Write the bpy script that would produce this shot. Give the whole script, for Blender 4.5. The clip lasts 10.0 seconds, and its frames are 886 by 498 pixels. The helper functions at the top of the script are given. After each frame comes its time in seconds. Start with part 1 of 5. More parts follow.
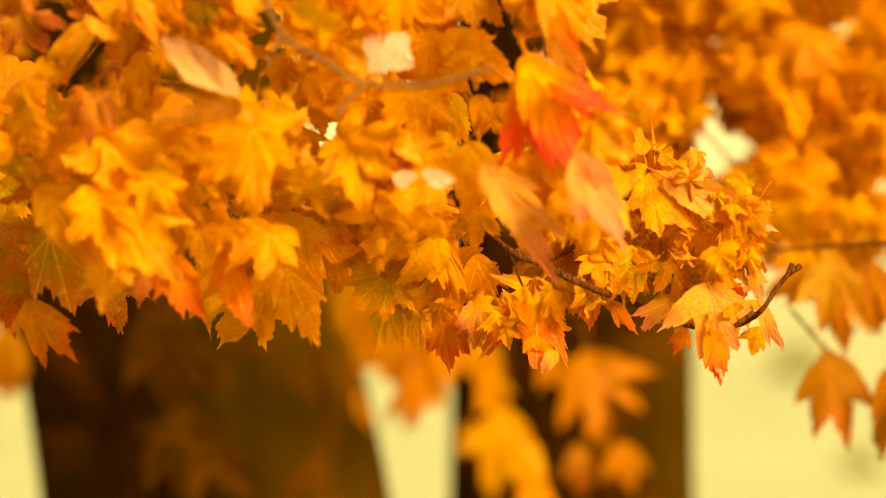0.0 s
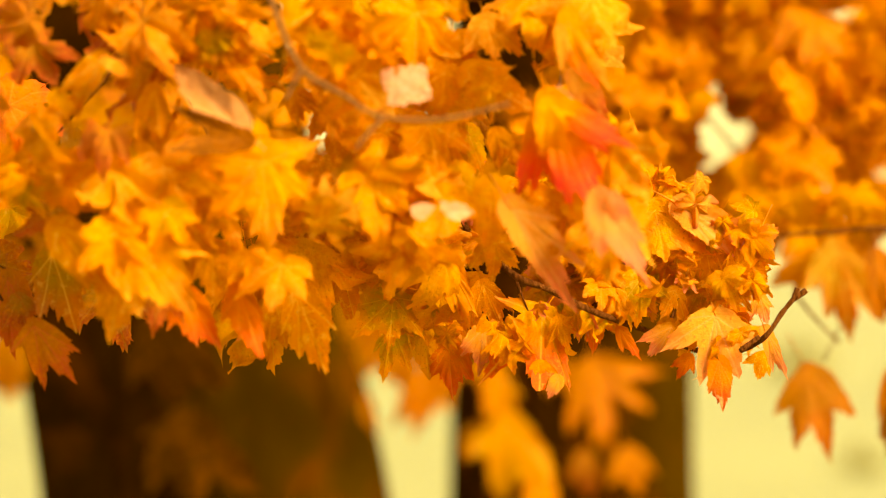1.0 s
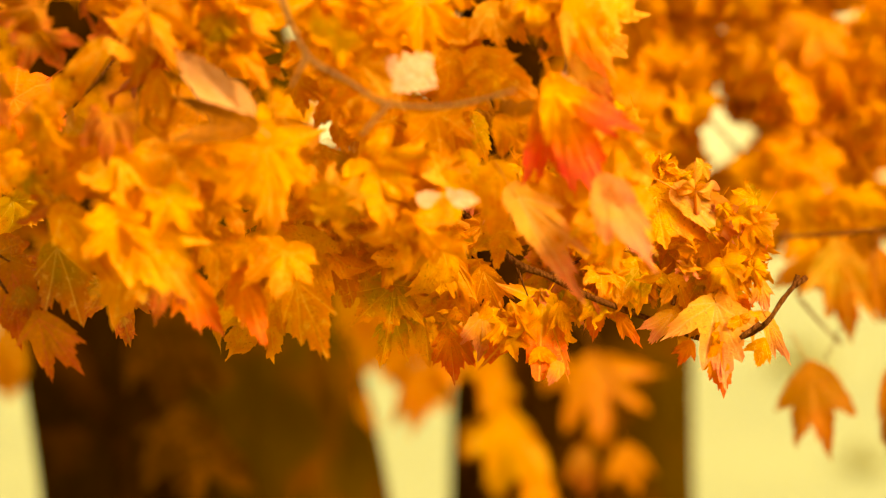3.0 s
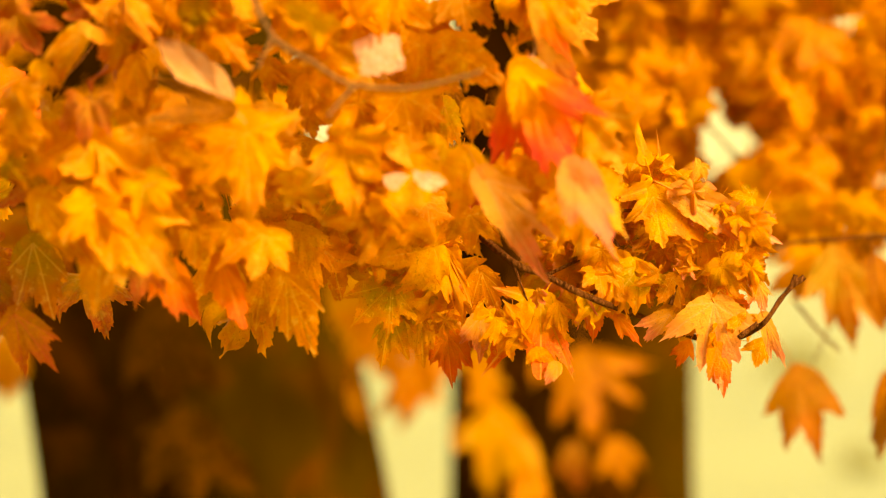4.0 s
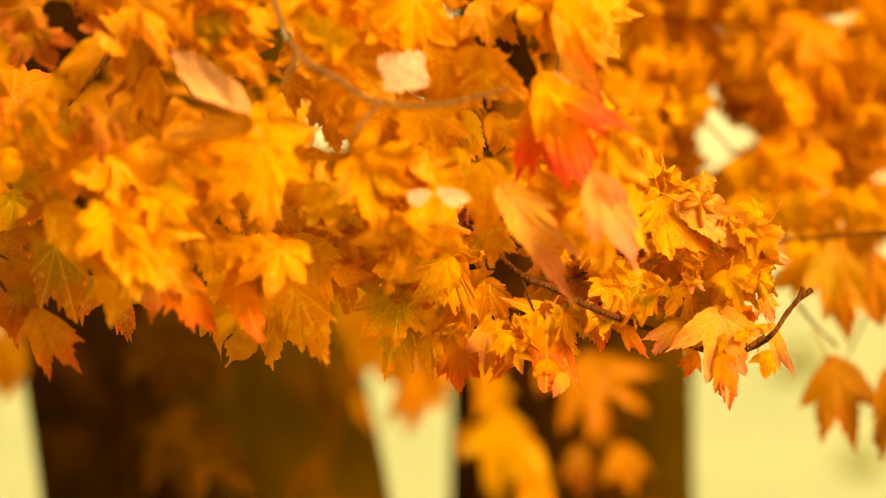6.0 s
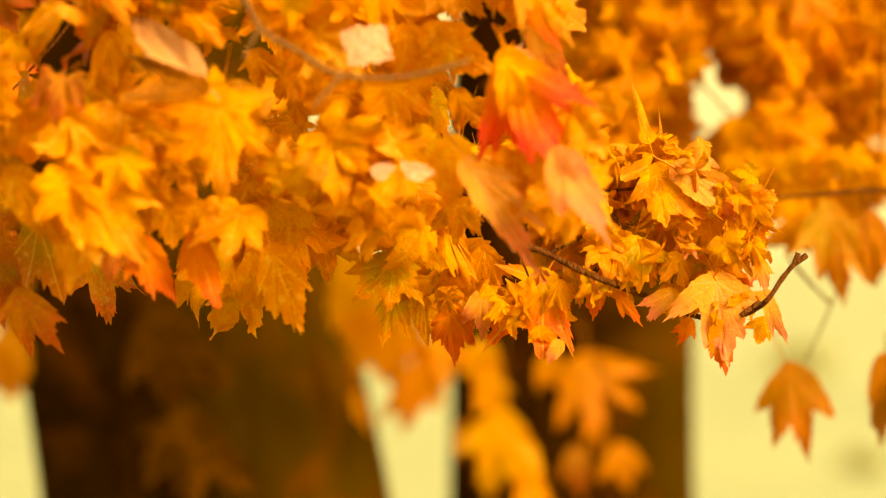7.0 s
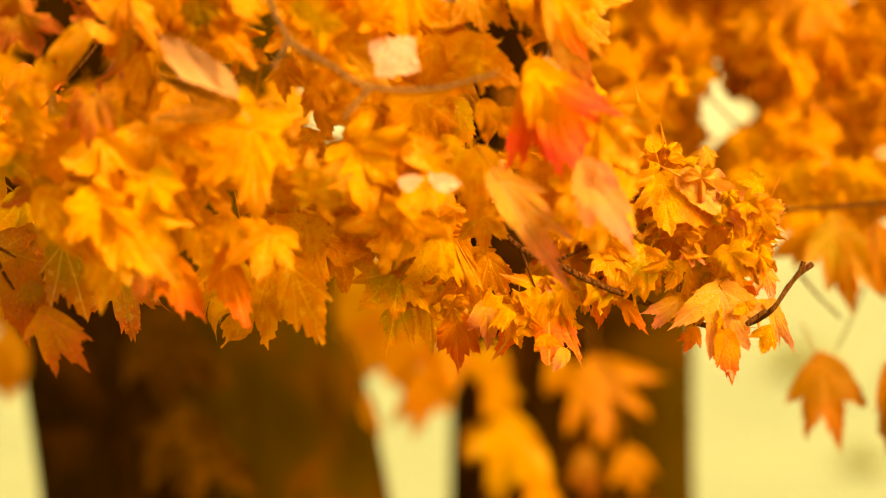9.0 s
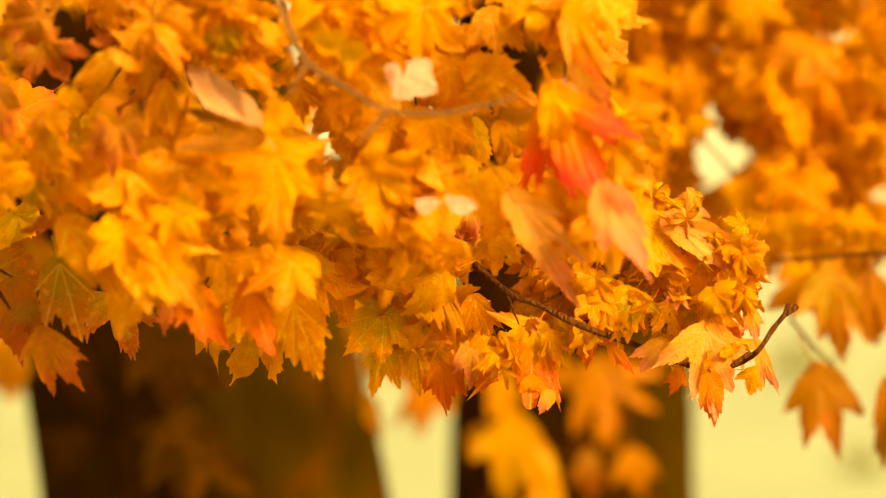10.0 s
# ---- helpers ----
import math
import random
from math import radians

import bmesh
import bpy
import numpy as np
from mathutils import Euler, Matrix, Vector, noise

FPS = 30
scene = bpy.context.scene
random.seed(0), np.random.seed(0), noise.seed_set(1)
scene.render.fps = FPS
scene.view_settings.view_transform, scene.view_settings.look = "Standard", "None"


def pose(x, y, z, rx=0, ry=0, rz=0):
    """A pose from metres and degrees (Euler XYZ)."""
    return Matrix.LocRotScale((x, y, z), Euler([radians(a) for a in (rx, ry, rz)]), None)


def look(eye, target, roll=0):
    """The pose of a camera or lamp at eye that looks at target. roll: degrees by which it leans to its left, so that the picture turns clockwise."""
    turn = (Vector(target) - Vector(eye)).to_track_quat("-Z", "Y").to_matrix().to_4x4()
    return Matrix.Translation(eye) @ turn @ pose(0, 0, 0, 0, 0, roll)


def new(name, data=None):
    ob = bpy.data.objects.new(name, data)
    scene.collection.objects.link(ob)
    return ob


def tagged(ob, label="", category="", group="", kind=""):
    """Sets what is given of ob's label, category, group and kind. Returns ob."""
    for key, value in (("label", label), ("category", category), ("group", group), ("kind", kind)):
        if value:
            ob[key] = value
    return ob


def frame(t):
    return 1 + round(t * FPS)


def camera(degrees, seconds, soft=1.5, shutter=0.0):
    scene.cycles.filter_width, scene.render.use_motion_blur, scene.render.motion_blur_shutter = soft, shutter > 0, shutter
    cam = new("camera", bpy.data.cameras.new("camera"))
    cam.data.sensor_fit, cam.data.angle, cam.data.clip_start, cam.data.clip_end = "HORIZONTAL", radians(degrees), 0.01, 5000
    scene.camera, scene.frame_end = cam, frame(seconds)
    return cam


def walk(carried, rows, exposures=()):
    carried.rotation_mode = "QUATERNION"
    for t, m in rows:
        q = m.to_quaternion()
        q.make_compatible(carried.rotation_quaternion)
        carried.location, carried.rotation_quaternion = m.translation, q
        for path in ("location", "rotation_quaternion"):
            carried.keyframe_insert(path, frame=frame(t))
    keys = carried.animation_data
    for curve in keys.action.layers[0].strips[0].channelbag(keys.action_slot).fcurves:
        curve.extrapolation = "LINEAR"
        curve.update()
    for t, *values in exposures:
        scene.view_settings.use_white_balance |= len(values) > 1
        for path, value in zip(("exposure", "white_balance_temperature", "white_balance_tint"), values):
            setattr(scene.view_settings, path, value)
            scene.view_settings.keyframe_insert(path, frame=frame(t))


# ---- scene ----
cam = camera(16.0, 10.0, soft=1.1)
EYE = (0.0, 0.0, 1.55)
walk(cam, [(0.0, pose(*EYE, 90.0, 0, 0)), (10.0, pose(*EYE, 90.0, 0, 0))],
     [(0.0, 1.42, 11000, 8), (10.0, 1.42, 11000, 8)])
# a fast portrait lens, focused on the twig tips
cam.data.dof.use_dof = True
cam.data.dof.focus_distance = 3.6
cam.data.dof.aperture_fstop = 2.3

# ---- light ----
SUN_ELEV, SUN_AZ = 33.0, 135.0      # azimuth from +Y towards +X
world = bpy.data.worlds.new("world")
scene.world = world
world.use_nodes = True
wn = world.node_tree
sky = wn.nodes.new("ShaderNodeTexSky")
sky.sky_type, sky.sun_disc = "NISHITA", False
sky.sun_elevation, sky.sun_rotation = radians(SUN_ELEV), radians(SUN_AZ)
sky.dust_density = 4.0
wn.links.new(sky.outputs[0], wn.nodes["Background"].inputs[0])
wn.nodes["Background"].inputs[1].default_value = 0.15
sun = new("sun", bpy.data.lights.new("sun", "SUN"))
sun.data.energy, sun.data.angle, sun.data.color = 3.1, radians(20), (1.0, 0.92, 0.78)
_a, _e = radians(SUN_AZ), radians(SUN_ELEV)
SUNWAY = Vector((math.sin(_a) * math.cos(_e), math.cos(_a) * math.cos(_e), math.sin(_e)))
sun.matrix_world = look(SUNWAY * 30, (0, 0, 0))


# ---- materials ----
def nodes_of(name):
    m = bpy.data.materials.new(name)
    m.use_nodes = True
    nt = m.node_tree
    return m, nt, nt.nodes["Principled BSDF"]


def add(nt, kind, values=(), **props):
    n = nt.nodes.new("ShaderNode" + kind)
    for k, v in values:
        n.inputs[k].default_value = v
    if "operation" in props:
        n.operation = props["operation"]
    if "data_type" in props:
        n.data_type = props["data_type"]
    if "blend_type" in props:
        n.blend_type = props["blend_type"]
    return n


def ramp(nt, stops):
    n = nt.nodes.new("ShaderNodeValToRGB")
    els = n.color_ramp.elements
    while len(els) < len(stops):
        els.new(0.5)
    for e, (p, c) in zip(els, stops):
        e.position, e.color = p, (*c, 1)
    return n


def mixed(nt, fac, a, b, blend="MIX"):
    n = add(nt, "Mix", data_type="RGBA", blend_type=blend)
    for sock, v in ((n.inputs[0], fac), (n.inputs[6], a), (n.inputs[7], b)):
        if hasattr(v, "is_output"):
            nt.links.new(v, sock)
        else:
            sock.default_value = v if not isinstance(v, tuple) else (*v, 1)
    return n.outputs[2]


def leaf_material(name, blades, tip, tip_amount=0.5, patch=(0.62, 0.17, 0.015), through_light=0.5, vein=(0.8, 0.46, 0.07), tip_from=0.62, mottle=0.55, gloss=0.2):
    """Thin autumn blade: colour differs leaf by leaf, blotches, redder tips, paler veins, light shining through."""
    m, nt, bsdf = nodes_of(name)
    L = nt.links.new
    co = add(nt, "TexCoord")
    info = add(nt, "ObjectInfo")
    base = ramp(nt, [(i / max(1, len(blades) - 1), c) for i, c in enumerate(blades)])
    L(info.outputs["Random"], base.inputs[0])
    # each leaf gets its own blotches
    shift = add(nt, "VectorMath", operation="ADD")
    off = add(nt, "VectorMath", [(1, (37.0, 19.0, 53.0))], operation="MULTIPLY")
    L(info.outputs["Random"], off.inputs[0])
    L(co.outputs["Object"], shift.inputs[0])
    L(off.outputs[0], shift.inputs[1])
    n1 = add(nt, "TexNoise", [("Scale", 2.6), ("Detail", 4.0), ("Roughness", 0.65)])
    n2 = add(nt, "TexNoise", [("Scale", 24.0), ("Detail", 5.0), ("Roughness", 0.6)])
    L(shift.outputs[0], n1.inputs["Vector"])
    L(shift.outputs[0], n2.inputs["Vector"])
    r1 = ramp(nt, [(0.46, (0, 0, 0)), (0.66, (1, 1, 1))])
    L(n1.outputs[0], r1.inputs[0])
    f1 = add(nt, "Math", [(1, 0.65)], operation="MULTIPLY")
    L(r1.outputs[0], f1.inputs[0])
    col = mixed(nt, f1.outputs[0], base.outputs[0], patch)
    # tips
    ln = add(nt, "VectorMath", operation="LENGTH")
    L(co.outputs["Object"], ln.inputs[0])
    wob = add(nt, "Math", [(1, 0.5)], operation="MULTIPLY_ADD")
    L(n1.outputs[0], wob.inputs[0])
    L(ln.outputs["Value"], wob.inputs[2])
    rt = ramp(nt, [(tip_from, (0, 0, 0)), (min(1.0, tip_from + 0.45), (1, 1, 1))])
    L(wob.outputs[0], rt.inputs[0])
    ft = add(nt, "Math", [(1, tip_amount)], operation="MULTIPLY")
    L(rt.outputs[0], ft.inputs[0])
    col = mixed(nt, ft.outputs[0], col, tip)
    # palmate veins, one along each lobe
    av = add(nt, "Attribute")
    av.attribute_name = "across"
    rv = ramp(nt, [(0.004, (1, 1, 1)), (0.016, (0, 0, 0))])
    L(av.outputs["Fac"], rv.inputs[0])
    fv = add(nt, "Math", [(1, 0.45)], operation="MULTIPLY")
    L(rv.outputs[0], fv.inputs[0])
    col = mixed(nt, fv.outputs[0], col, vein)
    # net of fine veins
    net = add(nt, "TexVoronoi", [("Scale", 8.0)])
    net.feature = "DISTANCE_TO_EDGE"
    L(shift.outputs[0], net.inputs["Vector"])
    rn = ramp(nt, [(0.0, (1, 1, 1)), (0.07, (0, 0, 0))])
    L(net.outputs[0], rn.inputs[0])
    fn = add(nt, "Math", [(1, 0.2)], operation="MULTIPLY")
    L(rn.outputs[0], fn.inputs[0])
    col = mixed(nt, fn.outputs[0], col, (0.5, 0.2, 0.012))
    # mottling
    mot = add(nt, "TexNoise", [("Scale", 8.5), ("Detail", 5.0), ("Roughness", 0.7), ("Distortion", 0.6)])
    L(shift.outputs[0], mot.inputs["Vector"])
    rm = ramp(nt, [(0.5, (0, 0, 0)), (0.64, (1, 1, 1))])
    L(mot.outputs[0], rm.inputs[0])
    fm = add(nt, "Math", [(1, mottle)], operation="MULTIPLY")
    L(rm.outputs[0], fm.inputs[0])
    col = mixed(nt, fm.outputs[0], col, (0.66, 0.21, 0.012))
    # paler blotches
    rp = ramp(nt, [(0.36, (1, 1, 1)), (0.45, (0, 0, 0))])
    L(mot.outputs[0], rp.inputs[0])
    fp = add(nt, "Math", [(1, mottle)], operation="MULTIPLY")
    L(rp.outputs[0], fp.inputs[0])
    col = mixed(nt, fp.outputs[0], col, vein)
    # brown specks
    rs = ramp(nt, [(0.6, (0, 0, 0)), (0.66, (1, 1, 1))])
    L(n2.outputs[0], rs.inputs[0])
    fs = add(nt, "Math", [(1, 0.45)], operation="MULTIPLY")
    L(rs.outputs[0], fs.inputs[0])
    col = mixed(nt, fs.outputs[0], col, (0.22, 0.07, 0.012))
    L(col, bsdf.inputs["Base Color"])
    bsdf.inputs["Roughness"].default_value = 0.6
    bsdf.inputs["Specular IOR Level"].default_value = gloss
    bump = add(nt, "Bump", [("Strength", 0.8), ("Distance", 0.004)])
    h = add(nt, "Math", [(1, 0.6)], operation="MULTIPLY_ADD")
    L(mot.outputs[0], h.inputs[0])
    L(n2.outputs[0], h.inputs[2])
    L(h.outputs[0], bump.inputs["Height"])
    L(bump.outputs[0], bsdf.inputs["Normal"])
    tr = add(nt, "BsdfTranslucent")
    L(col, tr.inputs[0])
    mix = add(nt, "MixShader", [(0, through_light)])
    L(bsdf.outputs[0], mix.inputs[1])
    L(tr.outputs[0], mix.inputs[2])
    L(mix.outputs[0], nt.nodes["Material Output"].inputs[0])
    return m


YELLOW = leaf_material("leaf_yellow", [(0.702, 0.299, 0.0181), (0.718, 0.274, 0.0152), (0.694, 0.241, 0.0152), (0.653, 0.306, 0.0302)], (0.694, 0.176, 0.0227), 0.4, (0.702, 0.215, 0.0152))
GOLD = leaf_material("leaf_gold", [(0.75, 0.335, 0.015), (0.74, 0.295, 0.013), (0.73, 0.35, 0.017), (0.76, 0.315, 0.015)], (0.69, 0.16, 0.02), 0.5, (0.66, 0.15, 0.016), vein=(0.74, 0.36, 0.04), mottle=0.5)
ORANGE = leaf_material("leaf_orange", [(0.694, 0.273, 0.0095), (0.669, 0.219, 0.0076), (0.702, 0.316, 0.0113), (0.636, 0.192, 0.0076)], (0.636, 0.147, 0.0113), 0.45, (0.636, 0.177, 0.0076))
DEEP = leaf_material("leaf_deep_orange", [(0.653, 0.224, 0.0032), (0.571, 0.175, 0.0032), (0.669, 0.272, 0.0042), (0.490, 0.175, 0.0053)], (0.571, 0.128, 0.0053), 0.5, (0.506, 0.161, 0.0042))
OLIVE = leaf_material("leaf_turning", [(0.578, 0.320, 0.0093), (0.463, 0.273, 0.0093), (0.674, 0.320, 0.0093)], (0.819, 0.238, 0.0074), 0.8, (0.771, 0.289, 0.0063))
REDDISH = leaf_material("leaf_reddish", [(0.694, 0.179, 0.0105), (0.694, 0.146, 0.0105), (0.669, 0.201, 0.0105)], (0.653, 0.067, 0.0131), 0.85, (0.694, 0.201, 0.0079), vein=(0.734, 0.256, 0.0420), mottle=0.25)
RED = leaf_material("leaf_red", [(0.734, 0.281, 0.0075), (0.714, 0.223, 0.0090)], (0.72, 0.045, 0.024), 1.0, (0.73, 0.16, 0.0150), vein=(0.74, 0.16, 0.03), tip_from=0.5, mottle=0.2)
PINK = leaf_material("leaf_pink", [(0.749, 0.299, 0.0378), (0.732, 0.270, 0.0442)], (0.72, 0.16, 0.075), 0.85, (0.749, 0.314, 0.0252), vein=(0.766, 0.374, 0.1260), mottle=0.25)
CREAM = leaf_material("leaf_pale_underside", [(0.70, 0.375, 0.215), (0.68, 0.35, 0.2)], (0.714, 0.331, 0.1680), 0.4, (0.714, 0.352, 0.1680), 0.3, (0.765, 0.448, 0.3360))
RUSSET = leaf_material("leaf_russet", [(0.400, 0.148, 0.0100), (0.368, 0.119, 0.0080), (0.368, 0.178, 0.0100)], (0.400, 0.055, 0.0100), 0.9, (0.400, 0.074, 0.0100), vein=(0.496, 0.237, 0.0300), tip_from=0.5)
TURNRED = leaf_material("leaf_turning_red", [(0.62, 0.33, 0.012), (0.66, 0.32, 0.012)], (0.68, 0.085, 0.015), 0.95, (0.72, 0.26, 0.012), tip_from=0.38, mottle=0.35)
TURNING = leaf_material("leaf_half_turned", [(0.40, 0.21, 0.008), (0.36, 0.18, 0.008)], (0.48, 0.10, 0.008), 0.8, (0.55, 0.15, 0.01), tip_from=0.5, mottle=0.35)
BUFF = leaf_material("leaf_buff_underside", [(0.52, 0.24, 0.085), (0.5, 0.225, 0.075)], (0.56, 0.25, 0.08), 0.4, (0.54, 0.22, 0.06), 0.3, (0.62, 0.31, 0.12), mottle=0.25)
EMBER = leaf_material("leaf_ember", [(0.40, 0.125, 0.006), (0.42, 0.11, 0.006)], (0.46, 0.06, 0.007), 0.8, (0.36, 0.135, 0.006), vein=(0.56, 0.08, 0.03), mottle=0.3)
SALMON = leaf_material("leaf_salmon", [(0.72, 0.23, 0.07), (0.72, 0.21, 0.075)], (0.72, 0.15, 0.085), 0.8, (0.74, 0.28, 0.04), vein=(0.76, 0.32, 0.1), mottle=0.2)
# brown darkened to carry shade in the leaf colour
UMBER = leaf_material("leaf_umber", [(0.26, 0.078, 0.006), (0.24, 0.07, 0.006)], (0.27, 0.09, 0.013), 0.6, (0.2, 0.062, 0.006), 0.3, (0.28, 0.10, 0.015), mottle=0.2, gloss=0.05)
# brown taken near black, so the shade is part of the colour
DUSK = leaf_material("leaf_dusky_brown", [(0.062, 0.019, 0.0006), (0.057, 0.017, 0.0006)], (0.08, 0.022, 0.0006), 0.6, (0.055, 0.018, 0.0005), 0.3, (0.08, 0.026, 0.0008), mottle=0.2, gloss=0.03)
RUST = leaf_material("leaf_rust", [(0.30, 0.11, 0.003), (0.30, 0.10, 0.003)], (0.40, 0.085, 0.003), 0.8, (0.34, 0.095, 0.003), vein=(0.42, 0.13, 0.005), mottle=0.2)
AMBER = leaf_material("leaf_amber", [(0.480, 0.157, 0.0060), (0.440, 0.133, 0.0060)], (0.440, 0.104, 0.0080), 0.5, (0.420, 0.104, 0.0060), 0.35, vein=(0.500, 0.190, 0.0100), mottle=0.25)


def bark_material(name, dark, light, scale, lit_and_blotch=0.0, lean_by=0.17, shift=0.0):
    m, nt, bsdf = nodes_of(name)
    L = nt.links.new
    co = add(nt, "TexCoord")
    mp = add(nt, "Mapping")
    mp.inputs["Scale"].default_value = (scale, scale, scale * 0.22)
    L(co.outputs["Object"], mp.inputs[0])
    v = add(nt, "TexVoronoi", [("Scale", 3.0)])
    L(mp.outputs[0], v.inputs["Vector"])
    n = add(nt, "TexNoise", [("Scale", 5.0), ("Detail", 6.0), ("Roughness", 0.7)])
    L(mp.outputs[0], n.inputs["Vector"])
    big = add(nt, "TexNoise", [("Scale", 2.6), ("Detail", 4.0), ("Distortion", 0.8)])
    L(co.outputs["Object"], big.inputs["Vector"])
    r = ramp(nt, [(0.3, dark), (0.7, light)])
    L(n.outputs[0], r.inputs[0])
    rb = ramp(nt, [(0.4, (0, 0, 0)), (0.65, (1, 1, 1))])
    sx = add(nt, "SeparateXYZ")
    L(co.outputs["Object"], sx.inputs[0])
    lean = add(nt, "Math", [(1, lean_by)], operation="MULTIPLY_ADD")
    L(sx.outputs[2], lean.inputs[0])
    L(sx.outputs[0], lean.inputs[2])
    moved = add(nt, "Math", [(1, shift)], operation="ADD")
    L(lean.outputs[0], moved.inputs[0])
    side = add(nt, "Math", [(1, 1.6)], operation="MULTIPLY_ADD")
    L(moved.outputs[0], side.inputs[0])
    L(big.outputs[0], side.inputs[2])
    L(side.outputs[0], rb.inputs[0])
    fb = add(nt, "Math", [(1, lit_and_blotch)], operation="MULTIPLY")
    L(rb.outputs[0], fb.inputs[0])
    # lighter olive towards +X: the sunlit side painted into the bark
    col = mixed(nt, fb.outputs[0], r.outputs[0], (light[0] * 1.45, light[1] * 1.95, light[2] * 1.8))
    # lighter red-brown blotches, scattered by noise
    rust = add(nt, "TexNoise", [("Scale", 4.0), ("Detail", 5.0), ("Roughness", 0.65), ("Distortion", 1.2)])
    L(co.outputs["Object"], rust.inputs["Vector"])
    rr = ramp(nt, [(0.48, (0, 0, 0)), (0.68, (1, 1, 1))])
    L(rust.outputs[0], rr.inputs[0])
    fr = add(nt, "Math", [(1, lit_and_blotch)], operation="MULTIPLY")
    L(rr.outputs[0], fr.inputs[0])
    col = mixed(nt, fr.outputs[0], col, (light[0] * 3.2, light[1] * 2.3, light[2] * 3.0))
    L(col, bsdf.inputs["Base Color"])
    bsdf.inputs["Roughness"].default_value = 0.9
    bsdf.inputs["Specular IOR Level"].default_value = 0.0
    h = add(nt, "Math", operation="ADD")
    L(v.outputs["Distance"], h.inputs[0])
    L(n.outputs[0], h.inputs[1])
    bump = add(nt, "Bump", [("Strength", 0.9), ("Distance", 0.02)])
    L(h.outputs[0], bump.inputs["Height"])
    L(bump.outputs[0], bsdf.inputs["Normal"])
    return m


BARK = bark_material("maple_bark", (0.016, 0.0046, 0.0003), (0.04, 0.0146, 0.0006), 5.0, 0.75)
# shift keeps the painted light near this trunk's +X edge
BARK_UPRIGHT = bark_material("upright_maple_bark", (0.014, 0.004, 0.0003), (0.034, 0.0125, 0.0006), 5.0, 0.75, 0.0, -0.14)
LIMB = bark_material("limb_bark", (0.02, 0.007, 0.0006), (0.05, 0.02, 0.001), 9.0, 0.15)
TWIG = bark_material("twig_bark", (0.1, 0.028, 0.006), (0.2, 0.065, 0.016), 60.0)
TWIG_GREY = bark_material("weathered_twig_bark", (0.2, 0.085, 0.025), (0.34, 0.15, 0.05), 60.0)


def lawn_material():
    m, nt, bsdf = nodes_of("dry_lawn")
    L = nt.links.new
    co = add(nt, "TexCoord")
    n1 = add(nt, "TexNoise", [("Scale", 0.12), ("Detail", 5.0), ("Roughness", 0.6)])
    n2 = add(nt, "TexNoise", [("Scale", 14.0), ("Detail", 5.0), ("Roughness", 0.7)])
    L(co.outputs["Object"], n1.inputs["Vector"])
    L(co.outputs["Object"], n2.inputs["Vector"])
    r1 = ramp(nt, [(0.35, (0.252, 0.249, 0.086)), (0.65, (0.312, 0.305, 0.106))])
    L(n1.outputs[0], r1.inputs[0])
    r2 = ramp(nt, [(0.3, (0.75, 0.8, 0.7)), (0.7, (1, 1, 1))])
    L(n2.outputs[0], r2.inputs[0])
    col = mixed(nt, 1.0, r1.outputs[0], r2.outputs[0], "MULTIPLY")
    L(col, bsdf.inputs["Base Color"])
    bsdf.inputs["Roughness"].default_value = 0.95
    bump = add(nt, "Bump", [("Strength", 0.6), ("Distance", 0.03)])
    L(n2.outputs[0], bump.inputs["Height"])
    L(bump.outputs[0], bsdf.inputs["Normal"])
    return m


LAWN = lawn_material()


# ---- building blocks ----
def part(name, bm, material, parent, label=""):
    """Links a bmesh as one mesh object under a thing or part."""
    me = bpy.data.meshes.new(name)
    bm.to_mesh(me)
    bm.free()
    me.materials.append(material)
    for p in me.polygons:
        p.use_smooth = True
    ob = new(name, me)
    ob.parent = parent
    if label:
        tagged(ob, label)
    return ob


def tube(bm, pts, radii, sides=8, knobs=0.0, seed=0):
    """A tapered tube through the points, rounded off at its end."""
    rng = random.Random(seed)
    pts = [Vector(p) for p in pts]
    rings = []
    for i, p in enumerate(pts):
        d = (pts[min(i + 1, len(pts) - 1)] - pts[max(i - 1, 0)]).normalized()
        a = d.orthogonal().normalized() if i == 0 else (rings_a - d * rings_a.dot(d)).normalized()
        rings_a = a
        b = d.cross(a)
        r = radii[i] * (1 + rng.uniform(-knobs, knobs))
        rings.append([bm.verts.new(p + (a * math.cos(t) + b * math.sin(t)) * r)
                      for t in (2 * math.pi * k / sides for k in range(sides))])
    for r0, r1 in zip(rings, rings[1:]):
        for k in range(sides):
            bm.faces.new((r0[k], r0[(k + 1) % sides], r1[(k + 1) % sides], r1[k]))
    bm.faces.new(rings[-1])
    bm.faces.new(rings[0][::-1])


def smooth_line(pts, steps=5):
    """Catmull-Rom through the points."""
    pts = [Vector(p) for p in pts]
    out = []
    for i in range(len(pts) - 1):
        p0, p1, p2, p3 = pts[max(i - 1, 0)], pts[i], pts[i + 1], pts[min(i + 2, len(pts) - 1)]
        for k in range(steps):
            t = k / steps
            out.append(0.5 * (2 * p1 + (p2 - p0) * t + (2 * p0 - 5 * p1 + 4 * p2 - p3) * t * t + (3 * p1 - p0 - 3 * p2 + p3) * t ** 3))
    return out + [pts[-1]]


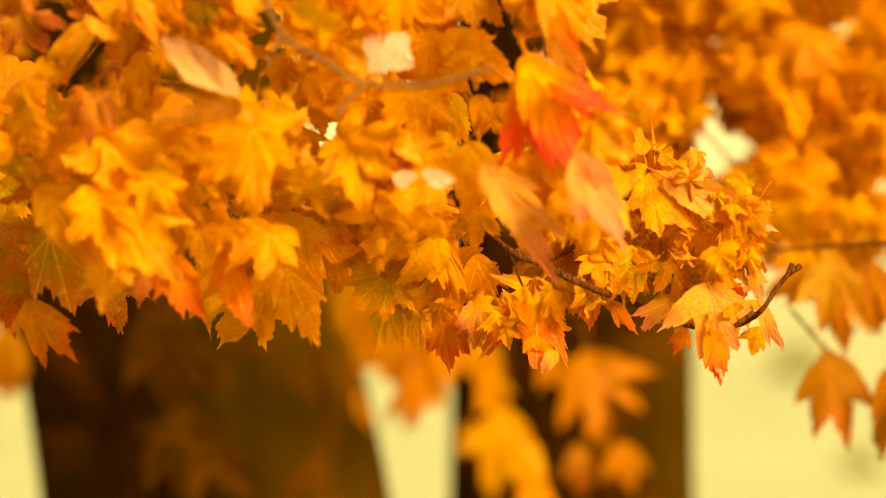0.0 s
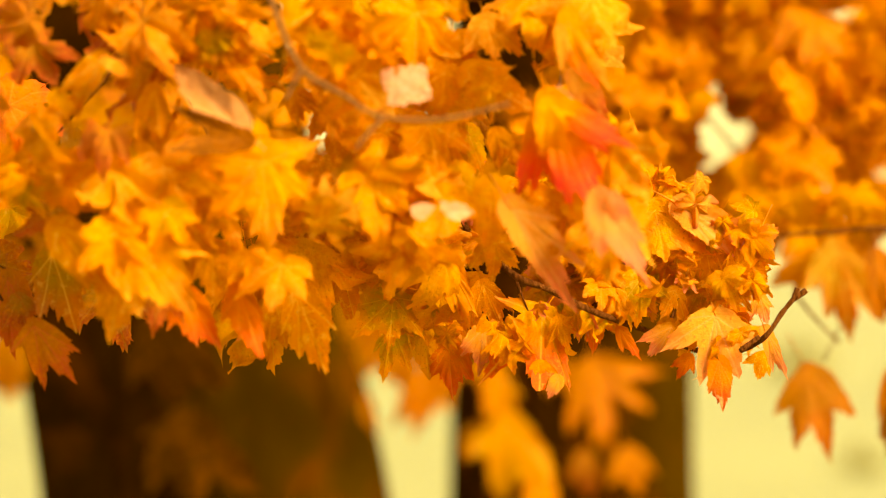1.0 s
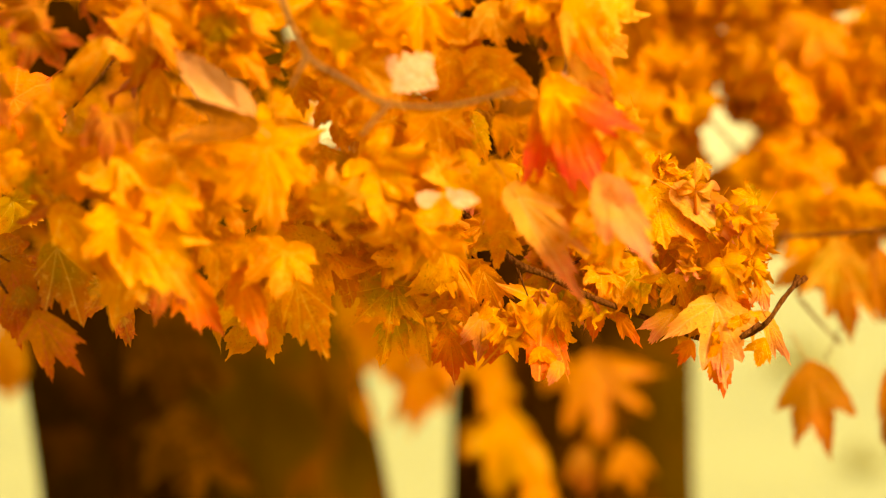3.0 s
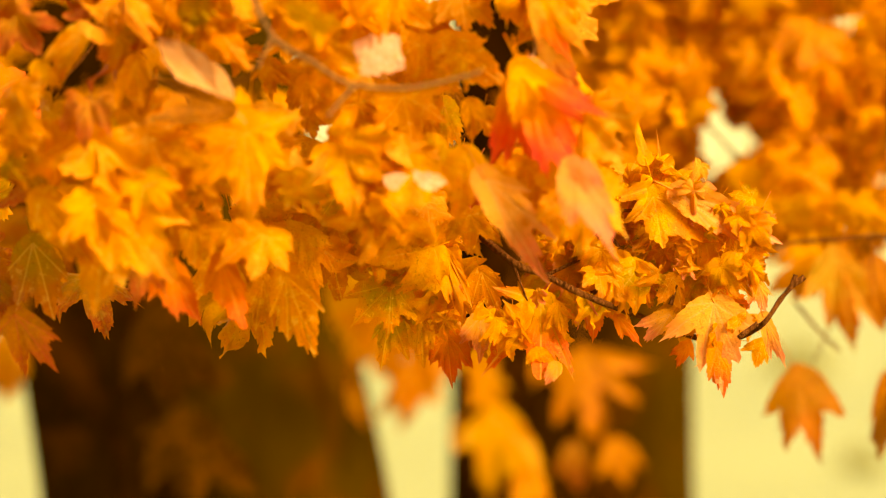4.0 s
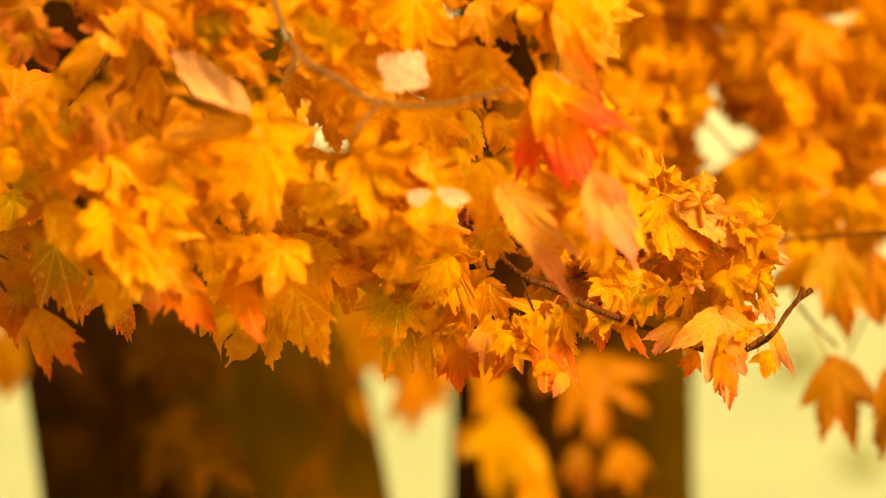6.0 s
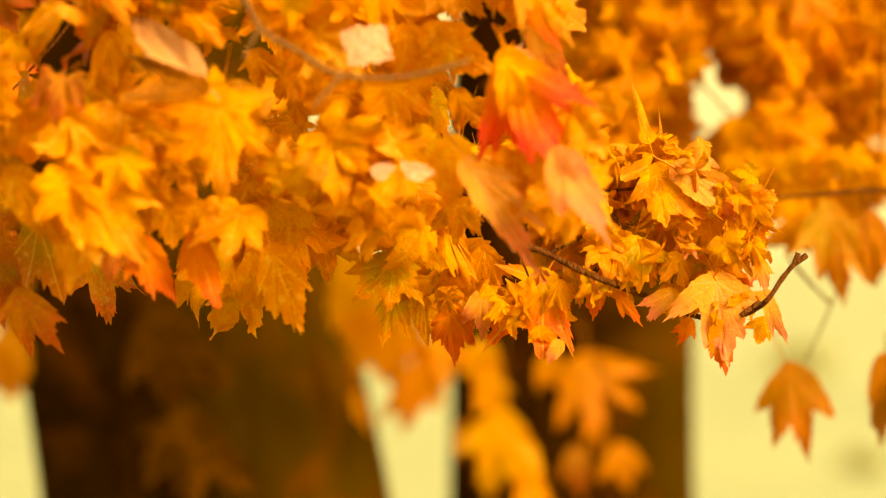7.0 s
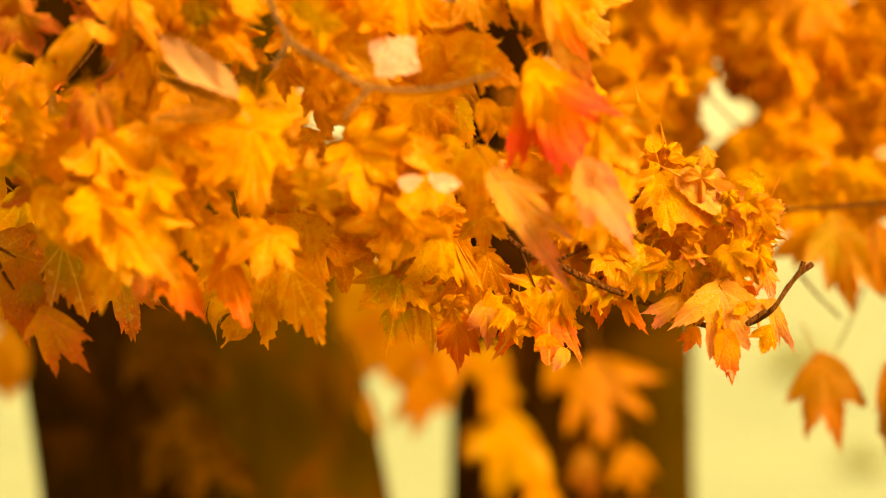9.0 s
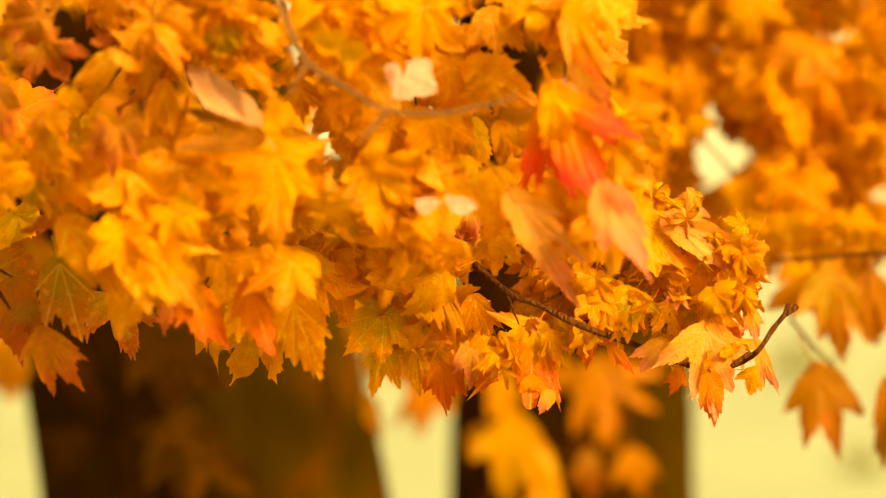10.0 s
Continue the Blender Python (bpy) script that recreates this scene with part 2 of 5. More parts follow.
# half a maple blade's outline: degrees from the tip's direction, share of the length
HALF = ((0, 1.0), (4, 0.90), (8, 0.84), (10, 0.75), (14, 0.76), (16, 0.67), (20, 0.60), (24, 0.52), (28, 0.55), (32, 0.66), (36, 0.76),
        (39, 0.75), (42, 0.86), (48, 0.97), (52, 0.86), (55, 0.79), (58, 0.79), (60, 0.68), (66, 0.65), (69, 0.55), (74, 0.49), (79, 0.52),
        (84, 0.59), (90, 0.61), (97, 0.69), (103, 0.58), (110, 0.57), (118, 0.46), (135, 0.41), (158, 0.32), (172, 0.2), (180, 0.06))


def blade_outline(rng, rough, blunt=0.0):
    """Both halves with lobes of uneven length and small teeth between the corners."""
    def half(sign):
        lobes = [1.0, rng.uniform(0.8, 1.08), rng.uniform(0.7, 1.1)]
        pts = [(a, (r * (1 - blunt) + 0.6 * blunt) * (1 + rng.uniform(-rough, rough)) * lobes[0 if a < 24 else 1 if a < 74 else 2]) for a, r in HALF]
        fine = []
        for (a0, r0), (a1, r1) in zip(pts, pts[1:]):
            fine += [(sign * a0, r0), (sign * (a0 + a1) / 2, (r0 + r1) / 2 * (1 + rng.uniform(-0.08, 0.05)))]
        return fine + [(sign * 180, 0.05)]
    right, left = half(1), half(-1)
    return right + left[1:-1][::-1]


def finish_blade(bm, axes):
    """The blade's mesh, with each corner's distance from the nearest lobe's midrib."""
    dist = []
    for v in bm.verts:
        a, r = math.atan2(v.co.x, v.co.y), math.hypot(v.co.x, v.co.y)
        dist.append(min(abs((a - c + math.pi) % (2 * math.pi) - math.pi) for c in axes) * r)
    me = bpy.data.meshes.new("leaf")
    bm.to_mesh(me)
    bm.free()
    me.attributes.new("across", "FLOAT", "POINT").data.foreach_set("value", dist)
    me.materials.append(YELLOW)
    for p in me.polygons:
        p.use_smooth = True
    return me


# one lobe's edge: degrees from its midrib, share of its length
LOBE = ((0, 1.0), (3, 0.91), (7, 0.85), (9, 0.76), (14, 0.78), (17, 0.67), (22, 0.61), (29, 0.5), (40, 0.42), (56, 0.33), (80, 0.24), (115, 0.17), (180, 0.13))


def lobed_mesh(seed, lobes, crumple, stalk):
    """A blade with its own lobes, each (degrees from the first, share of the length, width), and a stalk (degrees, length)."""
    rng = random.Random(seed)
    angles = set(range(-180, 180, 4))
    for b, _, w in lobes:
        for d, _ in LOBE[:9]:
            angles |= {round(b + d * w, 1), round(b - d * w, 1)}
    angles = sorted({(a + 180) % 360 - 180 for a in angles})
    angles = [a for i, a in enumerate(angles) if i == 0 or a - angles[i - 1] > 0.7 or any(abs(a - l[0]) < 0.2 for l in lobes)]

    def reach(a):
        best = 0.05
        for b, share, w in lobes:
            d = abs((a - b + 180) % 360 - 180) / w
            best = max(best, share * np.interp(d, [p[0] for p in LOBE], [p[1] for p in LOBE]))
        return best * (1 + rng.uniform(-0.07, 0.06))

    outline = [(radians(a), reach(a)) for a in angles]
    bends = [(radians(b), rng.uniform(-0.45, 0.25), w) for b, _, w in lobes]
    ph, fold = rng.uniform(0, 50), rng.uniform(0.04, 0.16)

    def shape(a, r):
        near, off = 9.0, 0.0
        for c, bend, w in bends:
            d = abs((a - c + math.pi) % (2 * math.pi) - math.pi)
            near = min(near, d)
            off += bend * max(0.0, math.cos(min(1.57, 2.0 * d / w)))
        x, y = math.sin(a) * r, math.cos(a) * r
        z = max(-0.6, min(0.4, off)) * r * r + fold * r * min(0.6, near)
        z += crumple * 0.6 * r * noise.noise(Vector((x * 3.0 + ph, y * 3.0, ph)))
        z += crumple * 0.28 * r * noise.noise(Vector((x * 9.0 + ph, y * 9.0, ph)))
        return (x, y, z)

    bm = bmesh.new()
    centre = bm.verts.new((0, 0, 0))
    rings = []
    for s in (0.2, 0.4, 0.6, 0.8, 0.92, 1.0):
        rings.append([bm.verts.new(shape(a, s * (r * s + (1 - s) * min(r, 0.45)))) for a, r in outline])
    n = len(outline)
    for k in range(n):
        bm.faces.new((centre, rings[0][(k + 1) % n], rings[0][k]))
        for r0, r1 in zip(rings, rings[1:]):
            bm.faces.new((r0[k], r0[(k + 1) % n], r1[(k + 1) % n], r1[k]))
    sa, sl = radians(stalk[0]), stalk[1]
    tip = Vector((math.sin(sa) * sl, math.cos(sa) * sl, -0.06))
    tube(bm, smooth_line([(0, 0, 0.008), tip * 0.5 + Vector((0, 0, 0.03)), tip], 4), [0.009] * 8 + [0.013], 5)
    bmesh.ops.recalc_face_normals(bm, faces=bm.faces)
    return finish_blade(bm, [radians(b) for b, _, _ in lobes])


def leaf_mesh(seed, fold=0.15, cup=0.1, wave=0.05, droop=0.1, crumple=0.0, rough=0.06, curl=0.0, blunt=0.0):
    """A maple blade one unit long from stalk to tip in the XY plane, with its stalk; joint at the origin."""
    rng = random.Random(seed)
    bm = bmesh.new()
    outline = blade_outline(rng, rough, blunt)
    ph = [rng.uniform(0, 6.28) for _ in range(6)]
    limp = 0.3 + 0.5 * crumple
    bends = [(radians(c), rng.uniform(-1.0, 0.6) * limp) for c in (-96, -48, 0, 48, 96)]

    def shape(a, r):
        x, y = math.sin(a) * r, math.cos(a) * r
        z = fold * abs(x) - cup * r * r + wave * r * math.sin(5 * a + ph[0]) + wave * 0.6 * r * math.sin(9 * a + ph[1])
        z += crumple * r * noise.noise(Vector((x * 3.2 + seed, y * 3.2, ph[2])))
        z -= droop * max(0, y) ** 2
        z += sum(b * max(0, math.cos(1.9 * max(-0.82, min(0.82, a - c)))) for c, b in bends) * r * r
        # ribs stand up a little between the veins
        z += 0.014 * math.sqrt(r) * abs(math.sin(a * 180 / 48))
        # bending keeps the lobes' length
        f = 1 / math.sqrt(1 + (z / r) ** 2)
        x, y, z = x * f, y * f, z * f
        if curl:
            t = x * curl
            x, z = math.sin(t) / curl, z + (1 - math.cos(t)) / curl
        return (x, y, z)

    shares = (0.25, 0.5, 0.75, 0.9, 1.0)
    centre = bm.verts.new((0, 0, 0))
    rings = []
    for s in shares:
        row = []
        for a, r in outline:
            # inner rings are rounder, the teeth show only at the margin
            rr = s * (r * s + (1 - s) * 0.5)
            row.append(bm.verts.new(shape(radians(a), rr)))
        rings.append(row)
    n = len(outline)
    for k in range(n):
        bm.faces.new((centre, rings[0][(k + 1) % n], rings[0][k]))
        for r0, r1 in zip(rings, rings[1:]):
            bm.faces.new((r0[k], r0[(k + 1) % n], r1[(k + 1) % n], r1[k]))
    side = rng.uniform(-0.2, 0.2)
    tube(bm, smooth_line([(0, 0.02, 0.005), (side * 0.3, -0.3, -0.03), (side, -0.75, -0.16)], 4), [0.007] * 8 + [0.012], 5)
    bmesh.ops.recalc_face_normals(bm, faces=bm.faces)
    axes = [radians(c) for c in (-96, -48, 0, 48, 96)]
    return finish_blade(bm, axes)


BLADES = {
    "flat": [leaf_mesh(s, 0.08, 0.12, 0.035, 0.25, 0.4) for s in (1, 2, 3, 21, 22)],
    "folded": [leaf_mesh(s, 0.42, 0.15, 0.05, 0.3, 0.4) for s in (4, 5, 6, 23, 24)],
    "cupped": [leaf_mesh(s, 0.15, 0.38, 0.05, 0.3, 0.5) for s in (7, 8, 25)],
    "crumpled": [leaf_mesh(s, 0.2, 0.25, 0.18, 0.4, 0.9, 0.1) for s in (9, 10, 11, 12, 26, 27)],
    "withered": [leaf_mesh(s, 0.5, 0.4, 0.2, 0.6, 1.1, 0.12, c) for s, c in ((15, 1.5), (16, -2.0), (17, 2.2), (18, -1.2), (28, 2.8))],
}

FLUTTER = []   # leaf, home place, home turn, seed, degrees
_count = [0]
LEAF_LABELS = {"leaf_red": "maple leaf with vivid red lobes", "leaf_pale_underside": "pale upturned underside of a leaf",
               "leaf_pink": "pinkish orange maple leaf", "leaf_turning": "yellow leaf still partly green",
               "leaf_russet": "dark russet maple leaf", "leaf_turning_red": "yellow-green maple leaf with red lobes",
               "leaf_half_turned": "olive maple leaf turning red", "leaf_buff_underside": "buff rolled underside of a dry leaf", "leaf_ember": "maple leaf turning ember red along its veins", "leaf_salmon": "salmon-pink maple leaf", "leaf_umber": "brown maple leaf, shade put in its colour", "leaf_dusky_brown": "leaf standing in for a vague brown patch before the trunk", "leaf_rust": "rust-brown hanging maple leaf"}


def leaf(branch, shape, x, y, z, size, spin, nod, turn, material, flutter=5.0):
    """One leaf with its joint at world (x, y, z). size: metres from stalk to tip; spin: the tip's bearing, 0 up, 90 to +X;
    nod and turn tilt it out of the plane that faces -Y."""
    _count[0] += 1
    kinds = BLADES[shape]
    ob = new("leaf", kinds[_count[0] % len(kinds)])
    ob.parent = branch
    ob.material_slots[0].link = "OBJECT"
    ob.material_slots[0].material = material
    tagged(ob, LEAF_LABELS.get(material.name, ""))
    turnm = (Matrix.Rotation(radians(spin), 3, "Y") @ Matrix.Rotation(radians(90), 3, "X")
             @ Matrix.Rotation(radians(nod), 3, "X") @ Matrix.Rotation(radians(turn), 3, "Y"))
    base = branch.parent.location + branch.location
    ob.scale = (size, size, size)
    ob.rotation_mode = "QUATERNION"
    ob.location = Vector((x, y, z)) - base
    ob.rotation_quaternion = turnm.to_quaternion()
    if flutter:
        FLUTTER.append((ob, ob.location.copy(), turnm.to_quaternion(), _count[0], flutter))
    return ob


def shaped_leaf(branch, x, y, z, size, spin, lobes, material, crumple, stalk=(180, 0.35), nod=0, flutter=3.0):
    """A leaf with lobes of its own: its joint at world (x, y, z), size metres from the joint to the longest tip, the first
    lobe's bearing spin."""
    ob = leaf(branch, "flat", x, y, z, size, spin, nod, 0, material, flutter)
    ob.data = lobed_mesh(_count[0], lobes, crumple, stalk)
    ob.material_slots[0].link = "OBJECT"
    ob.material_slots[0].material = material
    return ob


def spray(tree, pivot, lines, material=TWIG):
    """A moving branch: lines of (points, thick radius, thin radius) in world metres, its origin at the pivot. The first is the
    branch itself, the others its side twigs."""
    pv = Vector(pivot)
    ob = None
    for i, (pts, r0, r1) in enumerate(lines):
        bm = bmesh.new()
        fine = smooth_line([Vector(p) - pv for p in pts])
        k = len(fine) - 1
        tube(bm, fine, [r0 + (r1 - r0) * j / k for j in range(k + 1)], 7, 0.15, i)
        if ob:
            part("twig", bm, material, ob)
        else:
            ob = part("branch", bm, material, tree, "thin brown branch bearing autumn leaves")
            ob.location = pv - tree.location
    return ob


def scatter(branch, seed, count, xs, zs, ys, sizes, materials, keep=None, gaps=(), shapes=("flat", "folded", "cupped", "crumpled"), flutter=4.0, nod=0.0):
    """Fills a stretch of crown with leaves whose joints lie in the box, tips mostly hanging; gaps (x, z, radius) stay open."""
    rng = random.Random(seed)
    done = 0
    for _ in range(count * 6):
        if done >= count:
            break
        x, z, y = rng.uniform(*xs), rng.uniform(*zs), rng.uniform(*ys)
        if keep and not keep(x, y, z):
            continue
        size, spin = rng.uniform(*sizes), 180 + rng.gauss(0, 36)
        mx, mz = x + 0.3 * size * math.sin(radians(spin)), z + 0.3 * size * math.cos(radians(spin))
        if any(math.hypot(mx - gx, mz - gz) < gr + 0.46 * size for gx, gz, gr in gaps):
            continue
        done += 1
        leaf(branch, rng.choice(shapes), x, y, z, size, spin, rng.gauss(nod, 28), rng.gauss(0, 32), rng.choice(materials), flutter)


# ---- ground ----
def ground():
    bm = bmesh.new()
    n, reach = 60, 2400.0
    grid = []
    for i in range(n + 1):
        row = []
        for j in range(n + 1):
            u, v = 2 * i / n - 1, 2 * j / n - 1
            x, y = math.copysign(abs(u) ** 3, u) * reach, math.copysign(abs(v) ** 3, v) * reach
            near = min(1.0, math.hypot(x, y - 6) / 12)
            row.append(bm.verts.new((x, y, 0.12 * near * noise.noise(Vector((x * 0.06, y * 0.06, 1.0))))))
        grid.append(row)
    for i in range(n):
        for j in range(n):
            bm.faces.new((grid[i][j], grid[i + 1][j], grid[i + 1][j + 1], grid[i][j + 1]))
    tagged(part("ground", bm, LAWN, None), "pale dry sunlit lawn reaching to the horizon", "lawn", kind="structure")


ground()


def backdrop():
    """Emitting sheet added past the far edge of the field, in place of bright sky."""
    m, nt, bsdf = nodes_of("sky_glow")
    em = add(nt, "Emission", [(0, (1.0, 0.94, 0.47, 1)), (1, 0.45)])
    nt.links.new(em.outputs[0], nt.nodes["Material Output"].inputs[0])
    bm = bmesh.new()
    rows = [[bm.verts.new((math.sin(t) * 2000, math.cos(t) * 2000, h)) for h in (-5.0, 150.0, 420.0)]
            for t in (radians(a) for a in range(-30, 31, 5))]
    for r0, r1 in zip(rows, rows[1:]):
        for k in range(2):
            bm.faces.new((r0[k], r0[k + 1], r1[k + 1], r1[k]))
    tagged(part("backdrop", bm, m, None), "glowing sheet standing in for bright sky above the far field", "sky", kind="structure")


backdrop()


def weeds():
    m, nt, bsdf = nodes_of("pale_weeds")
    info = add(nt, "NewGeometry")
    r = ramp(nt, [(0.0, (0.21, 0.195, 0.05)), (1.0, (0.29, 0.26, 0.085))])
    nt.links.new(info.outputs["Random Per Island"], r.inputs[0])
    nt.links.new(r.outputs[0], bsdf.inputs["Base Color"])
    bsdf.inputs["Roughness"].default_value = 0.9
    rng = random.Random(8)
    for x, y, wide, tall, count in ((4.25, 37.8, 0.34, 0.5, 130), (2.95, 22.0, 0.2, 0.22, 60), (5.0, 34.0, 0.2, 0.3, 80)):
        bm = bmesh.new()
        for _ in range(count):
            px, py, h = rng.gauss(0, wide * 0.5), rng.gauss(0, wide * 0.5), tall * rng.uniform(0.5, 1.1)
            a, w = rng.uniform(0, 6.28), rng.uniform(0.008, 0.016)
            bx, by = rng.gauss(0, 0.3) * h, rng.gauss(0, 0.3) * h
            side = Vector((math.cos(a) * w, math.sin(a) * w, 0))
            foot, mid, top = Vector((px, py, -0.03)), Vector((px + bx * 0.3, py + by * 0.3, h * 0.6)), Vector((px + bx, py + by, h))
            v = [bm.verts.new(q) for q in (foot - side, foot + side, mid + side * 0.8, top, mid - side * 0.8)]
            bm.faces.new(v)
        ob = part("weeds", bm, m, None)
        ob.location = (x, y, 0.1 * noise.noise(Vector((x * 0.06, y * 0.06, 1.0))))
        tagged(ob, "faint tuft of tall dry weeds on the pale lawn", "weeds", kind="stuff")


weeds()


# ---- trees ----
def maple(base, trunk_pts, radii, limbs, label, bark):
    tree = new("maple_tree")
    tree.location = base
    tagged(tree, label, "tree", group="maples on the lawn")
    b = Vector(base)
    bm = bmesh.new()
    fine = smooth_line([Vector(p) - b for p in trunk_pts], 8)
    k = len(fine) - 1
    rad = np.interp(np.linspace(0, 1, k + 1), np.linspace(0, 1, len(radii)), radii)
    tube(bm, fine, list(rad), 40)
    # bark plates: long ridges with furrows between them
    for v in bm.verts:
        axis = min(fine, key=lambda p: abs(p.z - v.co.z))
        out = Vector((v.co.x - axis.x, v.co.y - axis.y, 0))
        a = math.atan2(out.y, out.x)
        ridge = noise.noise(Vector((math.cos(a) * 6, math.sin(a) * 6, v.co.z * 1.2 + base[0]))) * 0.014
        flare = 0.22 * math.exp(-max(v.co.z, 0) * 4) * (0.7 + 0.5 * math.sin(5 * a + base[0]))
        v.co += out.normalized() * (ridge + flare * rad[0])
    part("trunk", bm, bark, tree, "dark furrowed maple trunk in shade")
    for i, (pts, r0, r1) in enumerate(limbs):
        bm = bmesh.new()
        fine = smooth_line([Vector(p) - b for p in pts], 6)
        k = len(fine) - 1
        tube(bm, fine, [r0 + (r1 - r0) * j / k for j in range(k + 1)], 12, 0.06, i)
        part("limb", bm, LIMB, tree)
    return tree


def crown(tree, seed, middles, count, spread, low):
    """The upper crown, above the hanging sprays: many loose leaves in clumps. Out of view, placed to shade the trunks.
    """
    rng = random.Random(seed)
    verts, faces = [], []
    star = [(radians(a), r) for a, r in HALF[::3]]
    ring = star + [(-a, r) for a, r in star[1:-1]][::-1]
    for _ in range(count):
        c = Vector(rng.choice(middles))
        p = c + Vector((rng.gauss(0, 1), rng.gauss(0, 1), rng.gauss(0, 0.7))) * spread
        if p.z < low:
            continue
        m = Matrix.Translation(p - tree.location) @ Euler((rng.uniform(0.6, 2.6), rng.uniform(-0.7, 0.7), rng.uniform(0, 6.28))).to_matrix().to_4x4()
        s = rng.uniform(0.075, 0.115)
        k = len(verts)
        verts.extend(m @ Vector((math.sin(a) * r * s, math.cos(a) * r * s, -0.15 * s * r * r)) for a, r in ring)
        verts.append(m @ Vector((0, 0, 0.01)))
        n = len(ring)
        faces.extend((k + n, k + j, k + (j + 1) % n) for j in range(n))
    me = bpy.data.meshes.new("crown")
    me.from_pydata([tuple(v) for v in verts], [], faces)
    me.materials.append(ORANGE)
    ob = new("crown", me)
    ob.parent = tree
    tagged(ob, "dense orange autumn foliage, unseen, added to shade the trunks", kind="stuff")


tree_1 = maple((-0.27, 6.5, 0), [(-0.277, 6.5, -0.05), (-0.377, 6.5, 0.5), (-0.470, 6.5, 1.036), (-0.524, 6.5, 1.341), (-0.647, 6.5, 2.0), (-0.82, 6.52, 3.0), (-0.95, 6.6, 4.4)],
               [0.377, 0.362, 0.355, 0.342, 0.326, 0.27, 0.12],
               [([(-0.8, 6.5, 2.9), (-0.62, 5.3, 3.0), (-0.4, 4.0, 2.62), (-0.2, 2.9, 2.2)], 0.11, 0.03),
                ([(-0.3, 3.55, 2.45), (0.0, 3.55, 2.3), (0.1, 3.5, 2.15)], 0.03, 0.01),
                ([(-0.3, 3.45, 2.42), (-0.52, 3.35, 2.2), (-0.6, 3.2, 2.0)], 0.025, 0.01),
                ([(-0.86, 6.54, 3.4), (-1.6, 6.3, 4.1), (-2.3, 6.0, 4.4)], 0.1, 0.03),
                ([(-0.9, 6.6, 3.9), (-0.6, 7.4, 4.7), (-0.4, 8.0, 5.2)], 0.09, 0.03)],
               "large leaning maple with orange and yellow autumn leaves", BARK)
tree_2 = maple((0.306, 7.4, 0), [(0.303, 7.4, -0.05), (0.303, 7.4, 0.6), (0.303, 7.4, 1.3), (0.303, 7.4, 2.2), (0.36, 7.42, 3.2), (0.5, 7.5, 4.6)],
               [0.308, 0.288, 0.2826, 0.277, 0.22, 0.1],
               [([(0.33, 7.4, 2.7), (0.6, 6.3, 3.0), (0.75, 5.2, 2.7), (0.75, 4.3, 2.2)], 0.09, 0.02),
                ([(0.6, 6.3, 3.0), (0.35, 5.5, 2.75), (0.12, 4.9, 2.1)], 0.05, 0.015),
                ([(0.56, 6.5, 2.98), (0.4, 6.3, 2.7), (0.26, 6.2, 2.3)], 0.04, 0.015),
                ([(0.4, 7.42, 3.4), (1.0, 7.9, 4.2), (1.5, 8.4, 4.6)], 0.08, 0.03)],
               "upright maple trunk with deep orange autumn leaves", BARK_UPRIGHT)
# clump centres lie out of view, set to shade trunks and spare the sprays
crown(tree_1, 3, [(-2.2, 6.0, 4.4), (-1.0, 6.4, 4.9), (-0.4, 8.0, 5.2), (-1.6, 7.2, 4.8), (-1.3, 5.0, 4.2), (-0.4, 4.6, 3.9), (0.1, 5.2, 4.2), (-0.6, 5.6, 4.6), (-0.9, 3.9, 3.5), (-0.3, 3.6, 3.5)], 3900, 0.5, 2.9)
crown(tree_2, 4, [(0.5, 7.6, 5.2), (1.5, 8.5, 4.9), (0.3, 8.6, 5.3), (1.2, 7.4, 4.8), (1.0, 5.4, 4.0), (0.6, 4.8, 4.2), (1.6, 5.2, 4.4), (1.3, 6.2, 4.4), (2.0, 6.2, 4.6), (0.5, 3.7, 3.5), (1.0, 4.2, 3.5)], 3900, 0.5, 2.9)
# extra unseen clump added to keep the sun off the upright trunk
crown(tree_2, 6, [(2.3, 5.2, 2.75), (2.5, 5.0, 3.0), (2.1, 5.4, 2.7), (2.7, 4.8, 3.15)], 900, 0.2, 2.2)

# ---- hanging sprays, nearest trees' leaves ----
a1_branch = spray(tree_1, (-0.2547, 3.13, 1.8872), [
    ([(-0.255, 3.2, 2.31), (-0.2678, 3.45, 1.9045), (-0.2854, 3.45, 1.8455), (-0.3031, 3.45, 1.7747), (-0.2678, 3.45, 1.6921), (-0.3149, 3.45, 1.6155)], 0.004, 0.0015),
    ([(-0.2854, 3.45, 1.8455), (-0.3562, 3.45, 1.7983), (-0.3916, 3.45, 1.757), (-0.4388, 3.45, 1.7039)], 0.003, 0.0012),
    ([(-0.2678, 3.45, 1.6921), (-0.2147, 3.45, 1.6833)], 0.002, 0.001),
])
